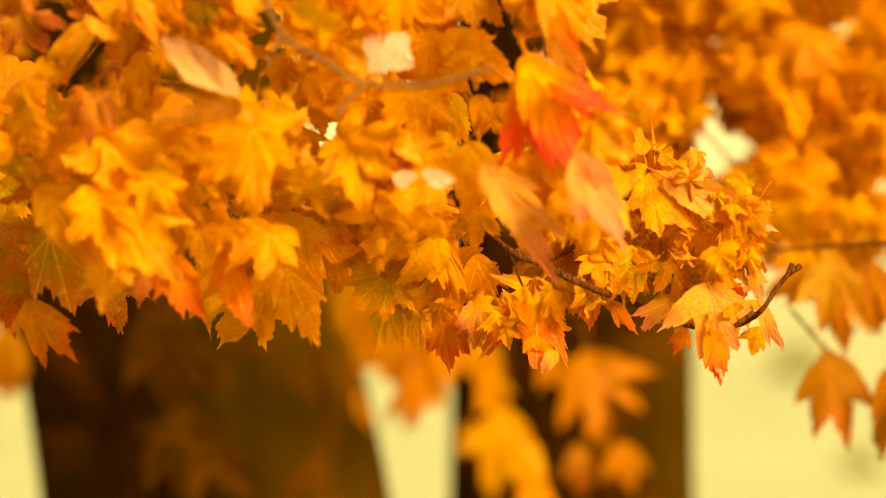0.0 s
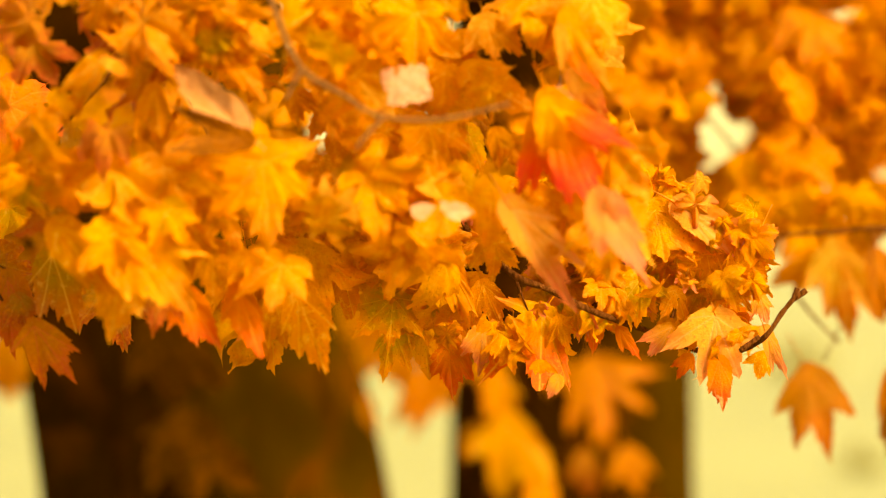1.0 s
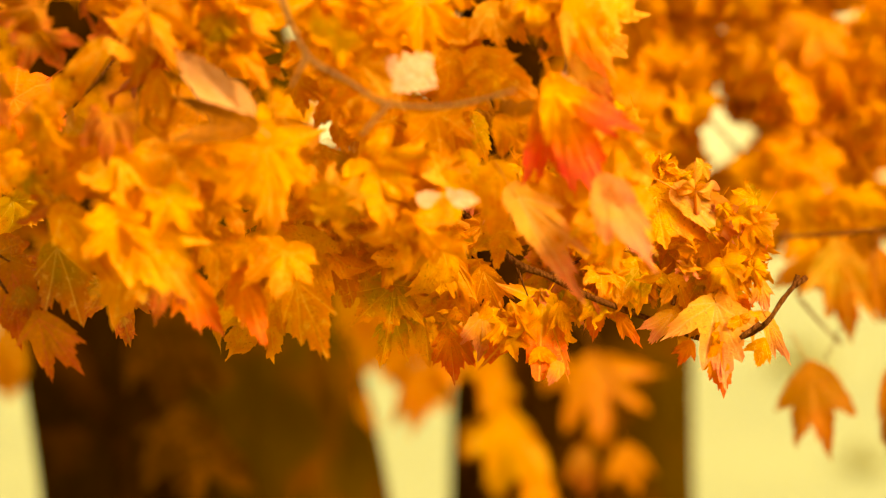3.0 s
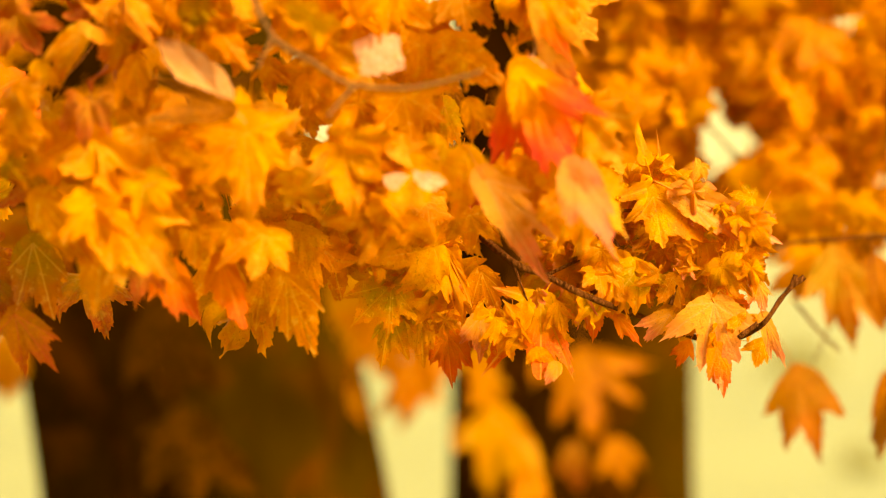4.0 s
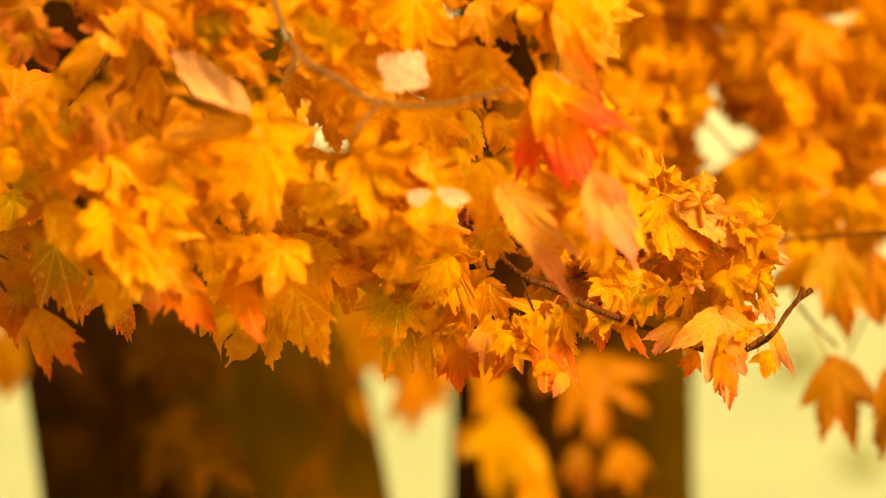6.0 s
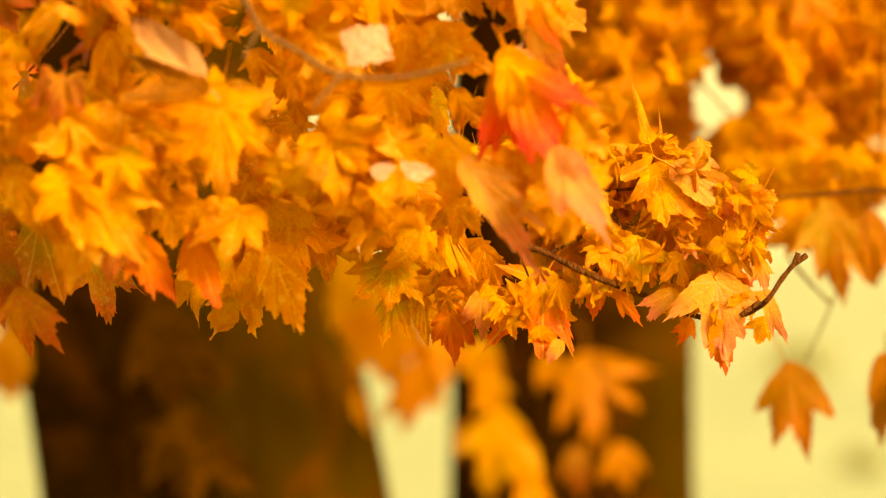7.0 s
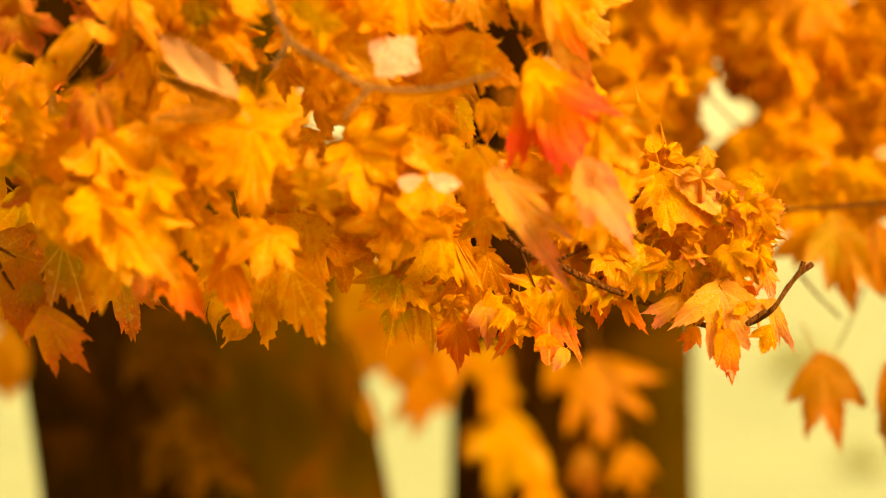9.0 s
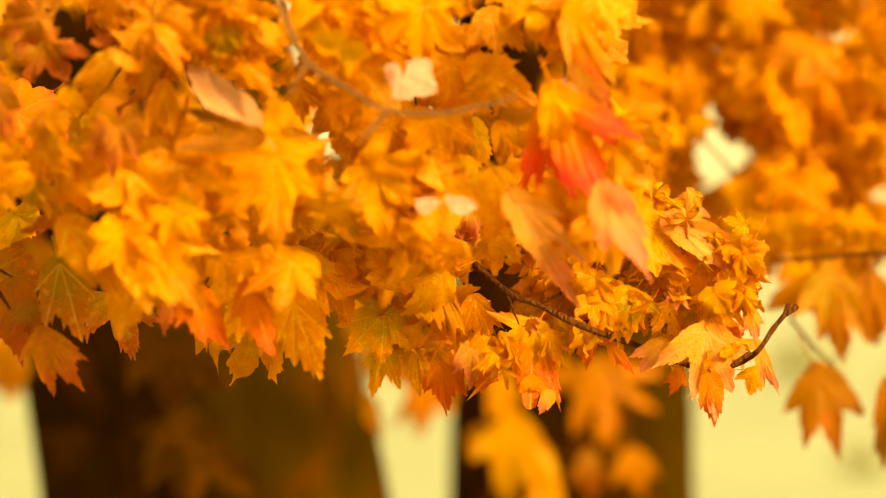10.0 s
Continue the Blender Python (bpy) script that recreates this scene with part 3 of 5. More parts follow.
a2_branch = spray(tree_1, (-0.2031, 3.2, 1.8948), [
    ([(-0.22, 3.0, 2.24), (-0.1935, 3.05, 1.8786), (-0.1799, 3.05, 1.8130), (-0.1553, 3.05, 1.7583), (-0.1170, 3.05, 1.7337), (-0.0788, 3.05, 1.7118), (-0.0186, 3.05, 1.7091), (0.0470, 3.05, 1.7244)], 0.0036, 0.0022),
    ([(-0.0760, 3.05, 1.7108), (-0.0952, 3.05, 1.6900), (-0.1033, 3.05, 1.6790)], 0.0027, 0.002),
    ([(-0.1553, 3.05, 1.7583), (-0.1717, 3.05, 1.7255)], 0.003, 0.0015),
    ([(-0.2066, 3.35, 1.8869), (-0.0504, 3.35, 1.8869), (0.0697, 3.35, 1.8569), (0.1057, 3.35, 1.7788), (0.0967, 3.35, 1.7308)], 0.003, 0.0014),
    ([(0.0697, 3.35, 1.8389), (0.1237, 3.35, 1.8268), (0.1207, 3.35, 1.8028)], 0.002, 0.001),
], TWIG_GREY)
b2_branch = spray(tree_1, (-0.1154, 3.5, 1.9459), [
    ([(-0.1, 3.55, 2.34), (-0.1253, 3.8, 1.9798), (-0.0879, 3.8, 1.8095), (-0.0913, 3.8, 1.6597), (-0.0981, 3.8, 1.6222), (-0.064, 3.8, 1.5643), (-0.0436, 3.8, 1.5302)], 0.0024, 0.0012),
    ([(-0.0947, 3.8, 1.6392), (-0.173, 3.8, 1.5847), (-0.2139, 3.8, 1.5302)], 0.002, 0.001),
])
b_branch = spray(tree_1, (-0.0155, 3.6, 1.9572), [
    ([(0.02, 3.55, 2.29), (-0.0157, 3.66, 1.964), (-0.0289, 3.66, 1.8), (0.0105, 3.66, 1.6228), (0.0667, 3.51, 1.5538), (0.1107, 3.51, 1.533), (0.1579, 3.51, 1.5097), (0.2336, 3.66, 1.4818), (0.2992, 3.66, 1.4575), (0.331, 3.58, 1.462), (0.355, 3.53, 1.4798), (0.374, 3.53, 1.5064), (0.393, 3.53, 1.5291)], 0.0045, 0.0028),
    ([(0.3265, 3.53, 1.4633), (0.3487, 3.53, 1.4798)], 0.003, 0.003),
    ([(0.162, 3.6, 1.5087), (0.2039, 3.6, 1.5506), (0.1717, 3.6, 1.599), (0.2233, 3.6, 1.6087), (0.2556, 3.6, 1.6216)], 0.003, 0.0015),
    ([(0.3866, 3.53, 1.5215), (0.4012, 3.53, 1.5317)], 0.0034, 0.0036),
    ([(0.3866, 3.53, 1.5215), (0.3911, 3.53, 1.5342)], 0.0034, 0.0034),
    ([(0.1136, 3.6, 1.5326), (0.1652, 3.6, 1.5571)], 0.0022, 0.0012),
    ([(0.2556, 3.6, 1.499), (0.2633, 3.6, 1.5216)], 0.0025, 0.002),
    ([(0.0749, 3.6, 1.5506), (0.0942, 3.6, 1.499)], 0.002, 0.001),
])
c_branch = spray(tree_1, (-0.5174, 3.42, 1.9368), [
    ([(-0.55, 3.3, 2.13), (-0.5174, 3.42, 1.9368), (-0.52, 3.47, 1.6978), (-0.51, 3.47, 1.5629), (-0.485, 3.45, 1.5138)], 0.004, 0.0015),
    ([(-0.51, 3.47, 1.5629), (-0.478, 3.46, 1.545)], 0.002, 0.001),
])
d_branch = spray(tree_2, (0.7471, 4.55, 2.0157), [
    ([(0.75, 4.35, 2.23), (0.7241, 4.41, 2.0014), (0.7399, 4.41, 1.7405), (0.6846, 4.41, 1.5745), (0.5897, 4.41, 1.5587), (0.487, 4.41, 1.55), (0.4554, 4.41, 1.5453)], 0.006, 0.003),
    ([(0.8128, 4.95, 2.0567), (0.5466, 4.95, 1.9236), (0.3691, 4.95, 1.9058), (0.236, 4.95, 1.928)], 0.006, 0.004),
    ([(0.2981, 4.95, 1.9768), (0.347, 4.95, 1.8437), (0.3887, 4.95, 1.7594), (0.4579, 4.95, 1.684), (0.4685, 4.95, 1.6574)], 0.004, 0.002),
    ([(0.3514, 4.95, 1.9058), (0.307, 4.95, 1.9413)], 0.005, 0.004),
    ([(0.6085, 4.55, 1.559), (0.6166, 4.55, 1.4693)], 0.003, 0.001),
    ([(0.497, 4.5, 1.464), (0.529, 4.5, 1.426), (0.560, 4.5, 1.396)], 0.0025, 0.0018),
])
e_branch = spray(tree_2, (0.7059, 4.6, 2.0208), [
    ([(0.755, 4.6, 2.42), (0.7059, 4.6, 2.0208), (0.6894, 4.6, 1.6663), (0.6234, 4.6, 1.4849), (0.5838, 4.6, 1.3983)], 0.003, 0.001),
])
f_branch = spray(tree_2, (0.2401, 6.2, 2.2068), [
    ([(0.3, 6.25, 2.45), (0.2401, 6.2, 2.2068), (0.1956, 6.2, 1.7067), (0.1289, 6.2, 1.3733), (0.1178, 6.2, 1.1732)], 0.006, 0.002),
    ([(0.1956, 6.2, 1.7067), (-0.0267, 6.2, 1.5733), (-0.1156, 6.2, 1.4177)], 0.005, 0.002),
    ([(0.1623, 6.2, 1.54), (0.2845, 6.2, 1.3733), (0.3401, 6.2, 1.2621)], 0.004, 0.002),
])
g_branch = spray(tree_2, (0.1019, 4.9, 2.0691), [
    ([(0.14, 4.97, 2.2), (0.1019, 4.9, 2.0691), (-0.0738, 4.9, 1.9198), (-0.2495, 4.9, 1.832), (-0.513, 4.9, 1.7617)], 0.007, 0.003),
    ([(0.1019, 4.9, 2.0691), (0.1546, 4.9, 1.8056), (0.1019, 4.9, 1.6475)], 0.006, 0.003),
    ([(0.75, 4.35, 2.23), (0.69, 4.5, 1.65), (0.665, 4.5, 1.45), (0.645, 4.5, 1.37)], 0.004, 0.002),
])
h_branch = spray(tree_1, (-0.64, 6.2, 2.1), [
    ([(-0.64, 6.2, 2.1), (-0.6, 6.06, 1.7), (-0.55, 6.06, 1.43), (-0.5, 6.06, 1.23)], 0.005, 0.002),
    ([(-0.6, 6.06, 1.7), (-0.75, 6.06, 1.55), (-0.82, 6.05, 1.4)], 0.004, 0.002),
])

leaf(a1_branch, "flat", -0.197, 3.260, 1.680, 0.084, 182, -15, 5, YELLOW, 7)
leaf(a1_branch, "cupped", -0.365, 3.345, 1.651, 0.051, 210, 2, 37, YELLOW, 6)
leaf(a1_branch, "folded", -0.237, 3.363, 1.786, 0.062, 136, 7, 55, YELLOW, 4)
leaf(a1_branch, "folded", -0.309, 3.252, 1.684, 0.062, 15, 6, -41, ORANGE, 5)
leaf(a1_branch, "flat", -0.408, 3.342, 1.696, 0.065, 191, -17, 45, DEEP, 6)
leaf(a1_branch, "flat", -0.423, 3.324, 1.627, 0.050, 179, -9, -45, RUSSET, 6)
leaf(a1_branch, "cupped", -0.269, 3.275, 1.646, 0.068, 194, -29, 24, OLIVE, 5)
# these dark russet leaves stand in for small dark gaps in the foliage
leaf(a1_branch, "flat", -0.347, 3.357, 1.779, 0.056, 152, -25, 33, RUSSET, 5)
leaf(a1_branch, "folded", -0.435, 3.250, 1.795, 0.053, 155, -6, 22, RUSSET, 5)
leaf(a1_branch, "folded", -0.283, 3.348, 1.803, 0.056, 170, -11, -29, RUSSET, 5)
leaf(a1_branch, "flat", -0.184, 3.362, 1.676, 0.044, 97, 22, 22, YELLOW, 6)
leaf(a1_branch, "flat", -0.245, 3.313, 1.628, 0.056, 156, 14, -10, YELLOW, 6)
leaf(a1_branch, "folded", -0.142, 3.346, 1.798, 0.059, 181, 8, -3, DEEP, 4)
leaf(a2_branch, "flat", 0.122, 3.349, 1.806, 0.057, 172, -12, -16, YELLOW, 4)
leaf(a2_branch, "flat", -0.010, 3.389, 1.801, 0.069, 183, 3, 20, ORANGE, 4)
leaf(a2_branch, "flat", -0.131, 3.395, 1.745, 0.057, 170, 12, -2, ORANGE, 4)
leaf(a2_branch, "flat", -0.032, 3.344, 1.715, 0.069, 176, 26, 17, ORANGE, 4)
leaf(a2_branch, "cupped", -0.070, 3.428, 1.665, 0.075, 189, 43, -3, YELLOW, 5)
leaf(a2_branch, "flat", 0.039, 3.457, 1.590, 0.045, 186, 4, 9, YELLOW, 5)
leaf(a2_branch, "flat", -0.087, 3.385, 1.629, 0.057, 203, 40, 33, YELLOW, 5)
leaf(a2_branch, "flat", -0.010, 3.400, 1.745, 0.057, 165, -2, -11, ORANGE, 4)
leaf(a2_branch, "folded", -0.152, 3.433, 1.639, 0.045, 176, 16, 38, YELLOW, 5)
leaf(a2_branch, "flat", -0.057, 3.384, 1.806, 0.057, 150, 26, 19, DEEP, 4)
leaf(a2_branch, "cupped", 0.054, 3.432, 1.698, 0.033, 171, 16, 20, ORANGE, 6)
leaf(b2_branch, "flat", -0.151, 3.618, 1.586, 0.063, 206, 25, -14, GOLD, 6)
leaf(b2_branch, "folded", -0.114, 3.570, 1.591, 0.051, 173, 25, 18, GOLD, 6)
leaf(b2_branch, "cupped", -0.095, 3.652, 1.598, 0.055, 165, 15, 10, GOLD, 5)
leaf(b2_branch, "flat", -0.168, 3.628, 1.554, 0.055, 192, 0, -6, GOLD, 5)
leaf(b2_branch, "flat", -0.119, 3.620, 1.557, 0.063, 187, 2, 16, GOLD, 5)
leaf(b_branch, "crumpled", 0.205, 3.659, 1.541, 0.058, 161, 10, 16, OLIVE, 4)
leaf(b_branch, "crumpled", 0.262, 3.621, 1.568, 0.062, 62, -33, 2, YELLOW, 4)
leaf(b_branch, "crumpled", 0.304, 3.725, 1.614, 0.040, 198, 32, 26, PINK, 5)
leaf(b_branch, "withered", 0.263, 3.687, 1.571, 0.047, 172, -1, -18, GOLD, 5)
leaf(b_branch, "crumpled", 0.316, 3.652, 1.585, 0.058, 96, -5, -45, YELLOW, 5)
leaf(b_branch, "crumpled", 0.297, 3.645, 1.544, 0.055, 141, 50, 4, GOLD, 4)
leaf(b_branch, "withered", 0.287, 3.720, 1.525, 0.044, 192, 11, -2, YELLOW, 5)
leaf(b_branch, "crumpled", 0.251, 3.640, 1.656, 0.047, 129, -2, 61, YELLOW, 6)
leaf(b_branch, "crumpled", 0.329, 3.675, 1.543, 0.051, 138, -8, 44, YELLOW, 5)
leaf(b_branch, "crumpled", 0.143, 3.634, 1.582, 0.062, 170, -4, 37, GOLD, 5)
leaf(b_branch, "cupped", 0.012, 3.710, 1.597, 0.069, 185, 26, -13, GOLD, 5)
leaf(b_branch, "crumpled", -0.054, 3.676, 1.582, 0.062, 182, 16, 2, ORANGE, 5)
leaf(b_branch, "folded", 0.015, 3.680, 1.529, 0.062, 154, 32, 8, GOLD, 5)
leaf(b_branch, "crumpled", 0.174, 3.708, 1.539, 0.047, 189, 21, 38, YELLOW, 5)
leaf(b_branch, "crumpled", 0.243, 3.697, 1.558, 0.051, 155, 45, 35, OLIVE, 4)
leaf(b_branch, "crumpled", 0.322, 3.616, 1.506, 0.047, 163, 33, -24, REDDISH, 4)
leaf(b_branch, "crumpled", -0.089, 3.656, 1.605, 0.051, 172, -15, -12, YELLOW, 5)
leaf(d_branch, "folded", 0.324, 4.517, 1.733, 0.048, 14, -19, 64, ORANGE, 6)
leaf(d_branch, "folded", 0.502, 4.588, 1.741, 0.074, 2, -18, 66, ORANGE, 6)
leaf(d_branch, "flat", 0.497, 4.518, 1.604, 0.071, 166, -8, 26, DEEP, 5)
leaf(d_branch, "folded", 0.548, 4.536, 1.588, 0.071, 194, -18, 27, DEEP, 5)
leaf(d_branch, "flat", 0.446, 4.587, 1.603, 0.071, 160, -3, 8, DEEP, 5)
leaf(d_branch, "cupped", 0.493, 4.561, 1.663, 0.074, 177, 4, 22, DEEP, 5)
leaf(d_branch, "flat", 0.582, 4.502, 1.606, 0.074, 174, -23, -5, DEEP, 5)
leaf(d_branch, "flat", 0.436, 4.597, 1.654, 0.071, 178, 9, 23, DEEP, 5)
# dark russet and a downward tilt paint the shadowed foliage here
leaf(g_branch, "flat", -0.674, 4.847, 1.590, 0.103, 175, -37, -5, RUSSET, 4)
leaf(g_branch, "flat", -0.622, 4.846, 1.554, 0.098, 182, -48, 34, RUSSET, 4)
leaf(g_branch, "flat", -0.676, 4.901, 1.514, 0.088, 160, -30, -8, RUSSET, 4)
# ---- single leaves, each with its own lobes ----
shaped_leaf(a1_branch, -0.194, 3.19, 1.672, 0.098, 177, ((0, 1.00, 0.85), (47, 0.87, 0.85), (95, 0.71, 0.79), (172, 0.49, 0.96), (-105, 0.58, 0.96), (-47, 0.65, 0.79),), GOLD, 0.3)
shaped_leaf(a1_branch, -0.342, 3.18, 1.605, 0.123, 138, ((0, 1.00, 0.96), (-30, 0.77, 1.02), (32, 0.64, 1.02), (-59, 0.57, 0.79), (77, 0.37, 0.9),), GOLD, 0.35)
shaped_leaf(a1_branch, -0.338, 3.23, 1.577, 0.091, 190, ((0, 1.00, 1.02), (-23, 0.78, 0.9), (20, 0.70, 0.79),), YELLOW, 0.35)
shaped_leaf(a1_branch, -0.406, 3.22, 1.605, 0.092, 144, ((0, 1.00, 0.85), (50, 0.39, 0.9), (-30, 0.62, 0.79),), ORANGE, 0.4, stalk=(165, 0.44))
shaped_leaf(a1_branch, -0.387, 3.20, 1.666, 0.054, 181, ((0, 1.00, 1.13), (30, 0.96, 1.02), (-35, 0.95, 1.02), (72, 0.63, 1.02), (-79, 0.51, 1.02),), GOLD, 0.4)
shaped_leaf(a1_branch, -0.361, 3.21, 1.776, 0.075, 233, ((0, 0.81, 0.62), (-20, 1.00, 0.56), (-29, 0.60, 0.68),), YELLOW, 0.5, stalk=(160, 0.26))
shaped_leaf(a1_branch, -0.411, 3.23, 1.742, 0.035, 165, ((0, 0.95, 1.02), (-33, 1.00, 0.9), (29, 0.68, 0.79),), GOLD, 0.5, stalk=(79, 1.11))
shaped_leaf(a1_branch, -0.217, 3.16, 1.704, 0.100, 313, ((0, 1.00, 0.7), (0, 0.66, 0.56),), BUFF, 0.25)
# shaded underside of the rolled leaf, built as a darker leaf
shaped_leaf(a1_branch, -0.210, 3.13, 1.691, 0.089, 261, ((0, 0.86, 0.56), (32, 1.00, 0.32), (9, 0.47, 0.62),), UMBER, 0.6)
shaped_leaf(a1_branch, -0.252, 3.20, 1.808, 0.101, 141, ((0, 1.00, 0.68), (32, 0.49, 1.02), (-22, 0.58, 0.68),), ORANGE, 0.4)
shaped_leaf(a1_branch, -0.254, 3.19, 1.799, 0.047, 164, ((0, 0.78, 1.13), (-32, 1.00, 0.79), (24, 0.43, 0.68),), GOLD, 0.4)
shaped_leaf(a1_branch, -0.311, 3.25, 1.746, 0.068, 195, ((0, 0.98, 0.68), (-24, 1.00, 0.56), (-44, 0.64, 0.45),), ORANGE, 0.4)
shaped_leaf(a1_branch, -0.324, 3.26, 1.682, 0.063, 167, ((0, 1.00, 1.13), (41, 0.89, 1.02), (-32, 0.98, 1.02), (-68, 0.98, 0.68), (83, 0.54, 0.9),), OLIVE, 0.4)
shaped_leaf(a1_branch, -0.294, 3.28, 1.659, 0.054, 193, ((0, 1.00, 1.02), (-33, 0.93, 0.9), (41, 0.81, 0.9),), YELLOW, 0.4)
shaped_leaf(a1_branch, -0.280, 3.29, 1.536, 0.069, 172, ((0, 0.84, 1.02), (-18, 1.00, 0.73), (37, 0.64, 0.79),), REDDISH, 0.4)
shaped_leaf(a1_branch, -0.305, 3.28, 1.545, 0.057, 192, ((0, 1.00, 0.79), (-42, 0.83, 0.79), (30, 0.69, 0.79),), RUSSET, 0.4)
shaped_leaf(a1_branch, -0.216, 3.27, 1.574, 0.045, 215, ((0, 0.80, 1.02), (-58, 1.00, 0.9), (46, 0.80, 0.9), (-109, 0.48, 0.79),), ORANGE, 0.5)
shaped_leaf(a1_branch, -0.228, 3.31, 1.542, 0.086, 162, ((0, 1.00, 0.56), (16, 0.65, 0.79), (43, 0.50, 0.68), (-19, 0.57, 0.56),), REDDISH, 0.4)
shaped_leaf(a1_branch, -0.256, 3.33, 1.586, 0.060, 180, ((0, 1.00, 1.13), (30, 0.81, 0.9), (-32, 0.94, 0.9),), YELLOW, 0.4)
shaped_leaf(b2_branch, -0.170, 3.42, 1.530, 0.100, 159, ((0, 1.00, 0.7), (18, 0.76, 0.68), (-27, 0.60, 0.68), (42, 0.48, 0.68),), ORANGE, 0.255, nod=13, stalk=(180, 0.34))
shaped_leaf(b2_branch, -0.197, 3.46, 1.525, 0.064, 189, ((0, 0.93, 0.56), (-20, 1.00, 0.51), (18, 0.75, 0.56),), YELLOW, 0.51, nod=14)
shaped_leaf(b2_branch, -0.228, 3.45, 1.531, 0.050, 186, ((0, 1.00, 0.68), (-27, 0.87, 0.68), (35, 0.66, 0.68),), OLIVE, 0.34, nod=14)
shaped_leaf(b2_branch, -0.157, 3.50, 1.578, 0.064, 203, ((0, 1.00, 1.07), (43, 0.92, 1.07), (75, 0.71, 0.9), (-30, 0.77, 0.96), (-86, 0.60, 1.02),), GOLD, 0.2125, nod=13, stalk=(-163, 0.56))
shaped_leaf(b2_branch, -0.119, 3.53, 1.584, 0.034, 158, ((0, 1.00, 1.02), (40, 0.88, 1.02), (-61, 0.75, 0.79),), YELLOW, 0.34, nod=13)
shaped_leaf(b2_branch, -0.126, 3.55, 1.556, 0.059, 201, ((0, 0.93, 0.9), (-33, 1.00, 0.9), (-80, 0.63, 0.68),), ORANGE, 0.255, nod=13)
shaped_leaf(b2_branch, -0.119, 3.52, 1.619, 0.046, 214, ((0, 1.00, 0.9), (-75, 0.83, 0.9), (56, 0.76, 0.79),), OLIVE, 0.34, nod=12)
shaped_leaf(b2_branch, -0.152, 3.50, 1.678, 0.041, 225, ((0, 0.98, 0.79), (-68, 1.00, 0.79), (40, 0.85, 0.79), (-117, 0.73, 0.56),), ORANGE, 0.425, nod=10)
shaped_leaf(a2_branch, -0.094, 3.25, 1.661, 0.082, 172, ((0, 1.00, 0.85), (42, 0.70, 0.9), (74, 0.49, 0.9), (-40, 0.72, 0.9), (-82, 0.46, 0.79),), GOLD, 0.35, nod=5)
shaped_leaf(a2_branch, -0.012, 3.27, 1.640, 0.076, 215, ((0, 0.94, 0.96), (-32, 0.66, 0.96), (39, 1.00, 0.68), (-83, 0.57, 0.79),), GOLD, 0.4, nod=4)
shaped_leaf(a2_branch, -0.051, 3.29, 1.667, 0.050, 152, ((0, 1.00, 1.02), (50, 0.95, 0.9), (-51, 0.90, 0.79), (123, 0.71, 0.79),), YELLOW, 0.4, nod=4)
shaped_leaf(a2_branch, 0.033, 3.28, 1.653, 0.073, 185, ((0, 1.00, 1.02), (-35, 0.67, 0.96), (33, 0.68, 0.9),), GOLD, 0.4, nod=5, stalk=(147, 0.89))
shaped_leaf(a2_branch, -0.039, 3.31, 1.593, 0.042, 168, ((0, 1.00, 1.02), (39, 0.94, 1.02), (-33, 0.99, 0.79),), ORANGE, 0.4, nod=5, stalk=(84, 0.88))
shaped_leaf(a2_branch, 0.053, 3.24, 1.624, 0.124, 148, ((0, 1.00, 0.45), (-19, 0.76, 0.47), (6, 0.50, 0.68), (-44, 0.40, 0.68),), PINK, 0.3, nod=4)
shaped_leaf(a2_branch, 0.108, 3.37, 1.630, 0.076, 164, ((0, 1.00, 1.02), (34, 0.67, 0.9), (-35, 0.77, 0.79),), YELLOW, 0.4, nod=5)
shaped_leaf(a2_branch, 0.139, 3.17, 1.634, 0.098, 151, ((0, 1.00, 0.56), (-15, 0.65, 0.79), (27, 0.64, 0.9),), SALMON, 0.3, nod=4)
shaped_leaf(a2_branch, 0.150, 3.16, 1.638, 0.032, 138, ((0, 1.00, 0.79), (-22, 0.49, 0.9),), SALMON, 0.25, nod=4)
shaped_leaf(a2_branch, 0.089, 3.19, 1.732, 0.099, 118, ((0, 1.00, 0.47), (12, 0.90, 0.32),), RED, 0.22, nod=2, stalk=(-133, 0.38))
shaped_leaf(a2_branch, 0.090, 3.20, 1.733, 0.125, 157, ((0, 1.00, 0.62), (11, 0.92, 0.45), (-13, 0.77, 0.45), (33, 0.47, 0.68),), RED, 0.25, nod=5)
shaped_leaf(a2_branch, 0.086, 3.21, 1.724, 0.093, 197, ((0, 1.00, 0.51), (-9, 0.93, 0.45), (-27, 0.88, 0.68),), RED, 0.25, nod=5)
shaped_leaf(a2_branch, 0.087, 3.18, 1.730, 0.057, 185, ((0, 0.90, 0.9), (-21, 1.00, 0.79), (-72, 0.56, 0.56),), GOLD, 0.25, nod=5)
shaped_leaf(a2_branch, 0.108, 3.19, 1.816, 0.088, 148, ((0, 1.00, 0.4), (9, 0.58, 0.56),), GOLD, 0.25, nod=4)
shaped_leaf(a2_branch, 0.100, 3.18, 1.805, 0.050, 175, ((0, 1.00, 0.4), (-25, 0.53, 0.56),), YELLOW, 0.3, nod=5)
shaped_leaf(a2_branch, 0.109, 3.21, 1.793, 0.055, 145, ((0, 1.00, 0.79), (11, 0.52, 0.9),), REDDISH, 0.3, nod=4)
shaped_leaf(a2_branch, 0.116, 3.25, 1.764, 0.063, 144, ((0, 1.00, 0.85), (22, 0.77, 0.68),), RUSSET, 0.3, nod=4)
shaped_leaf(a2_branch, 0.094, 3.21, 1.742, 0.021, 103, ((0, 1.00, 1.02), (-58, 0.59, 1.02), (48, 0.57, 0.9),), CREAM, 0.3, nod=1)
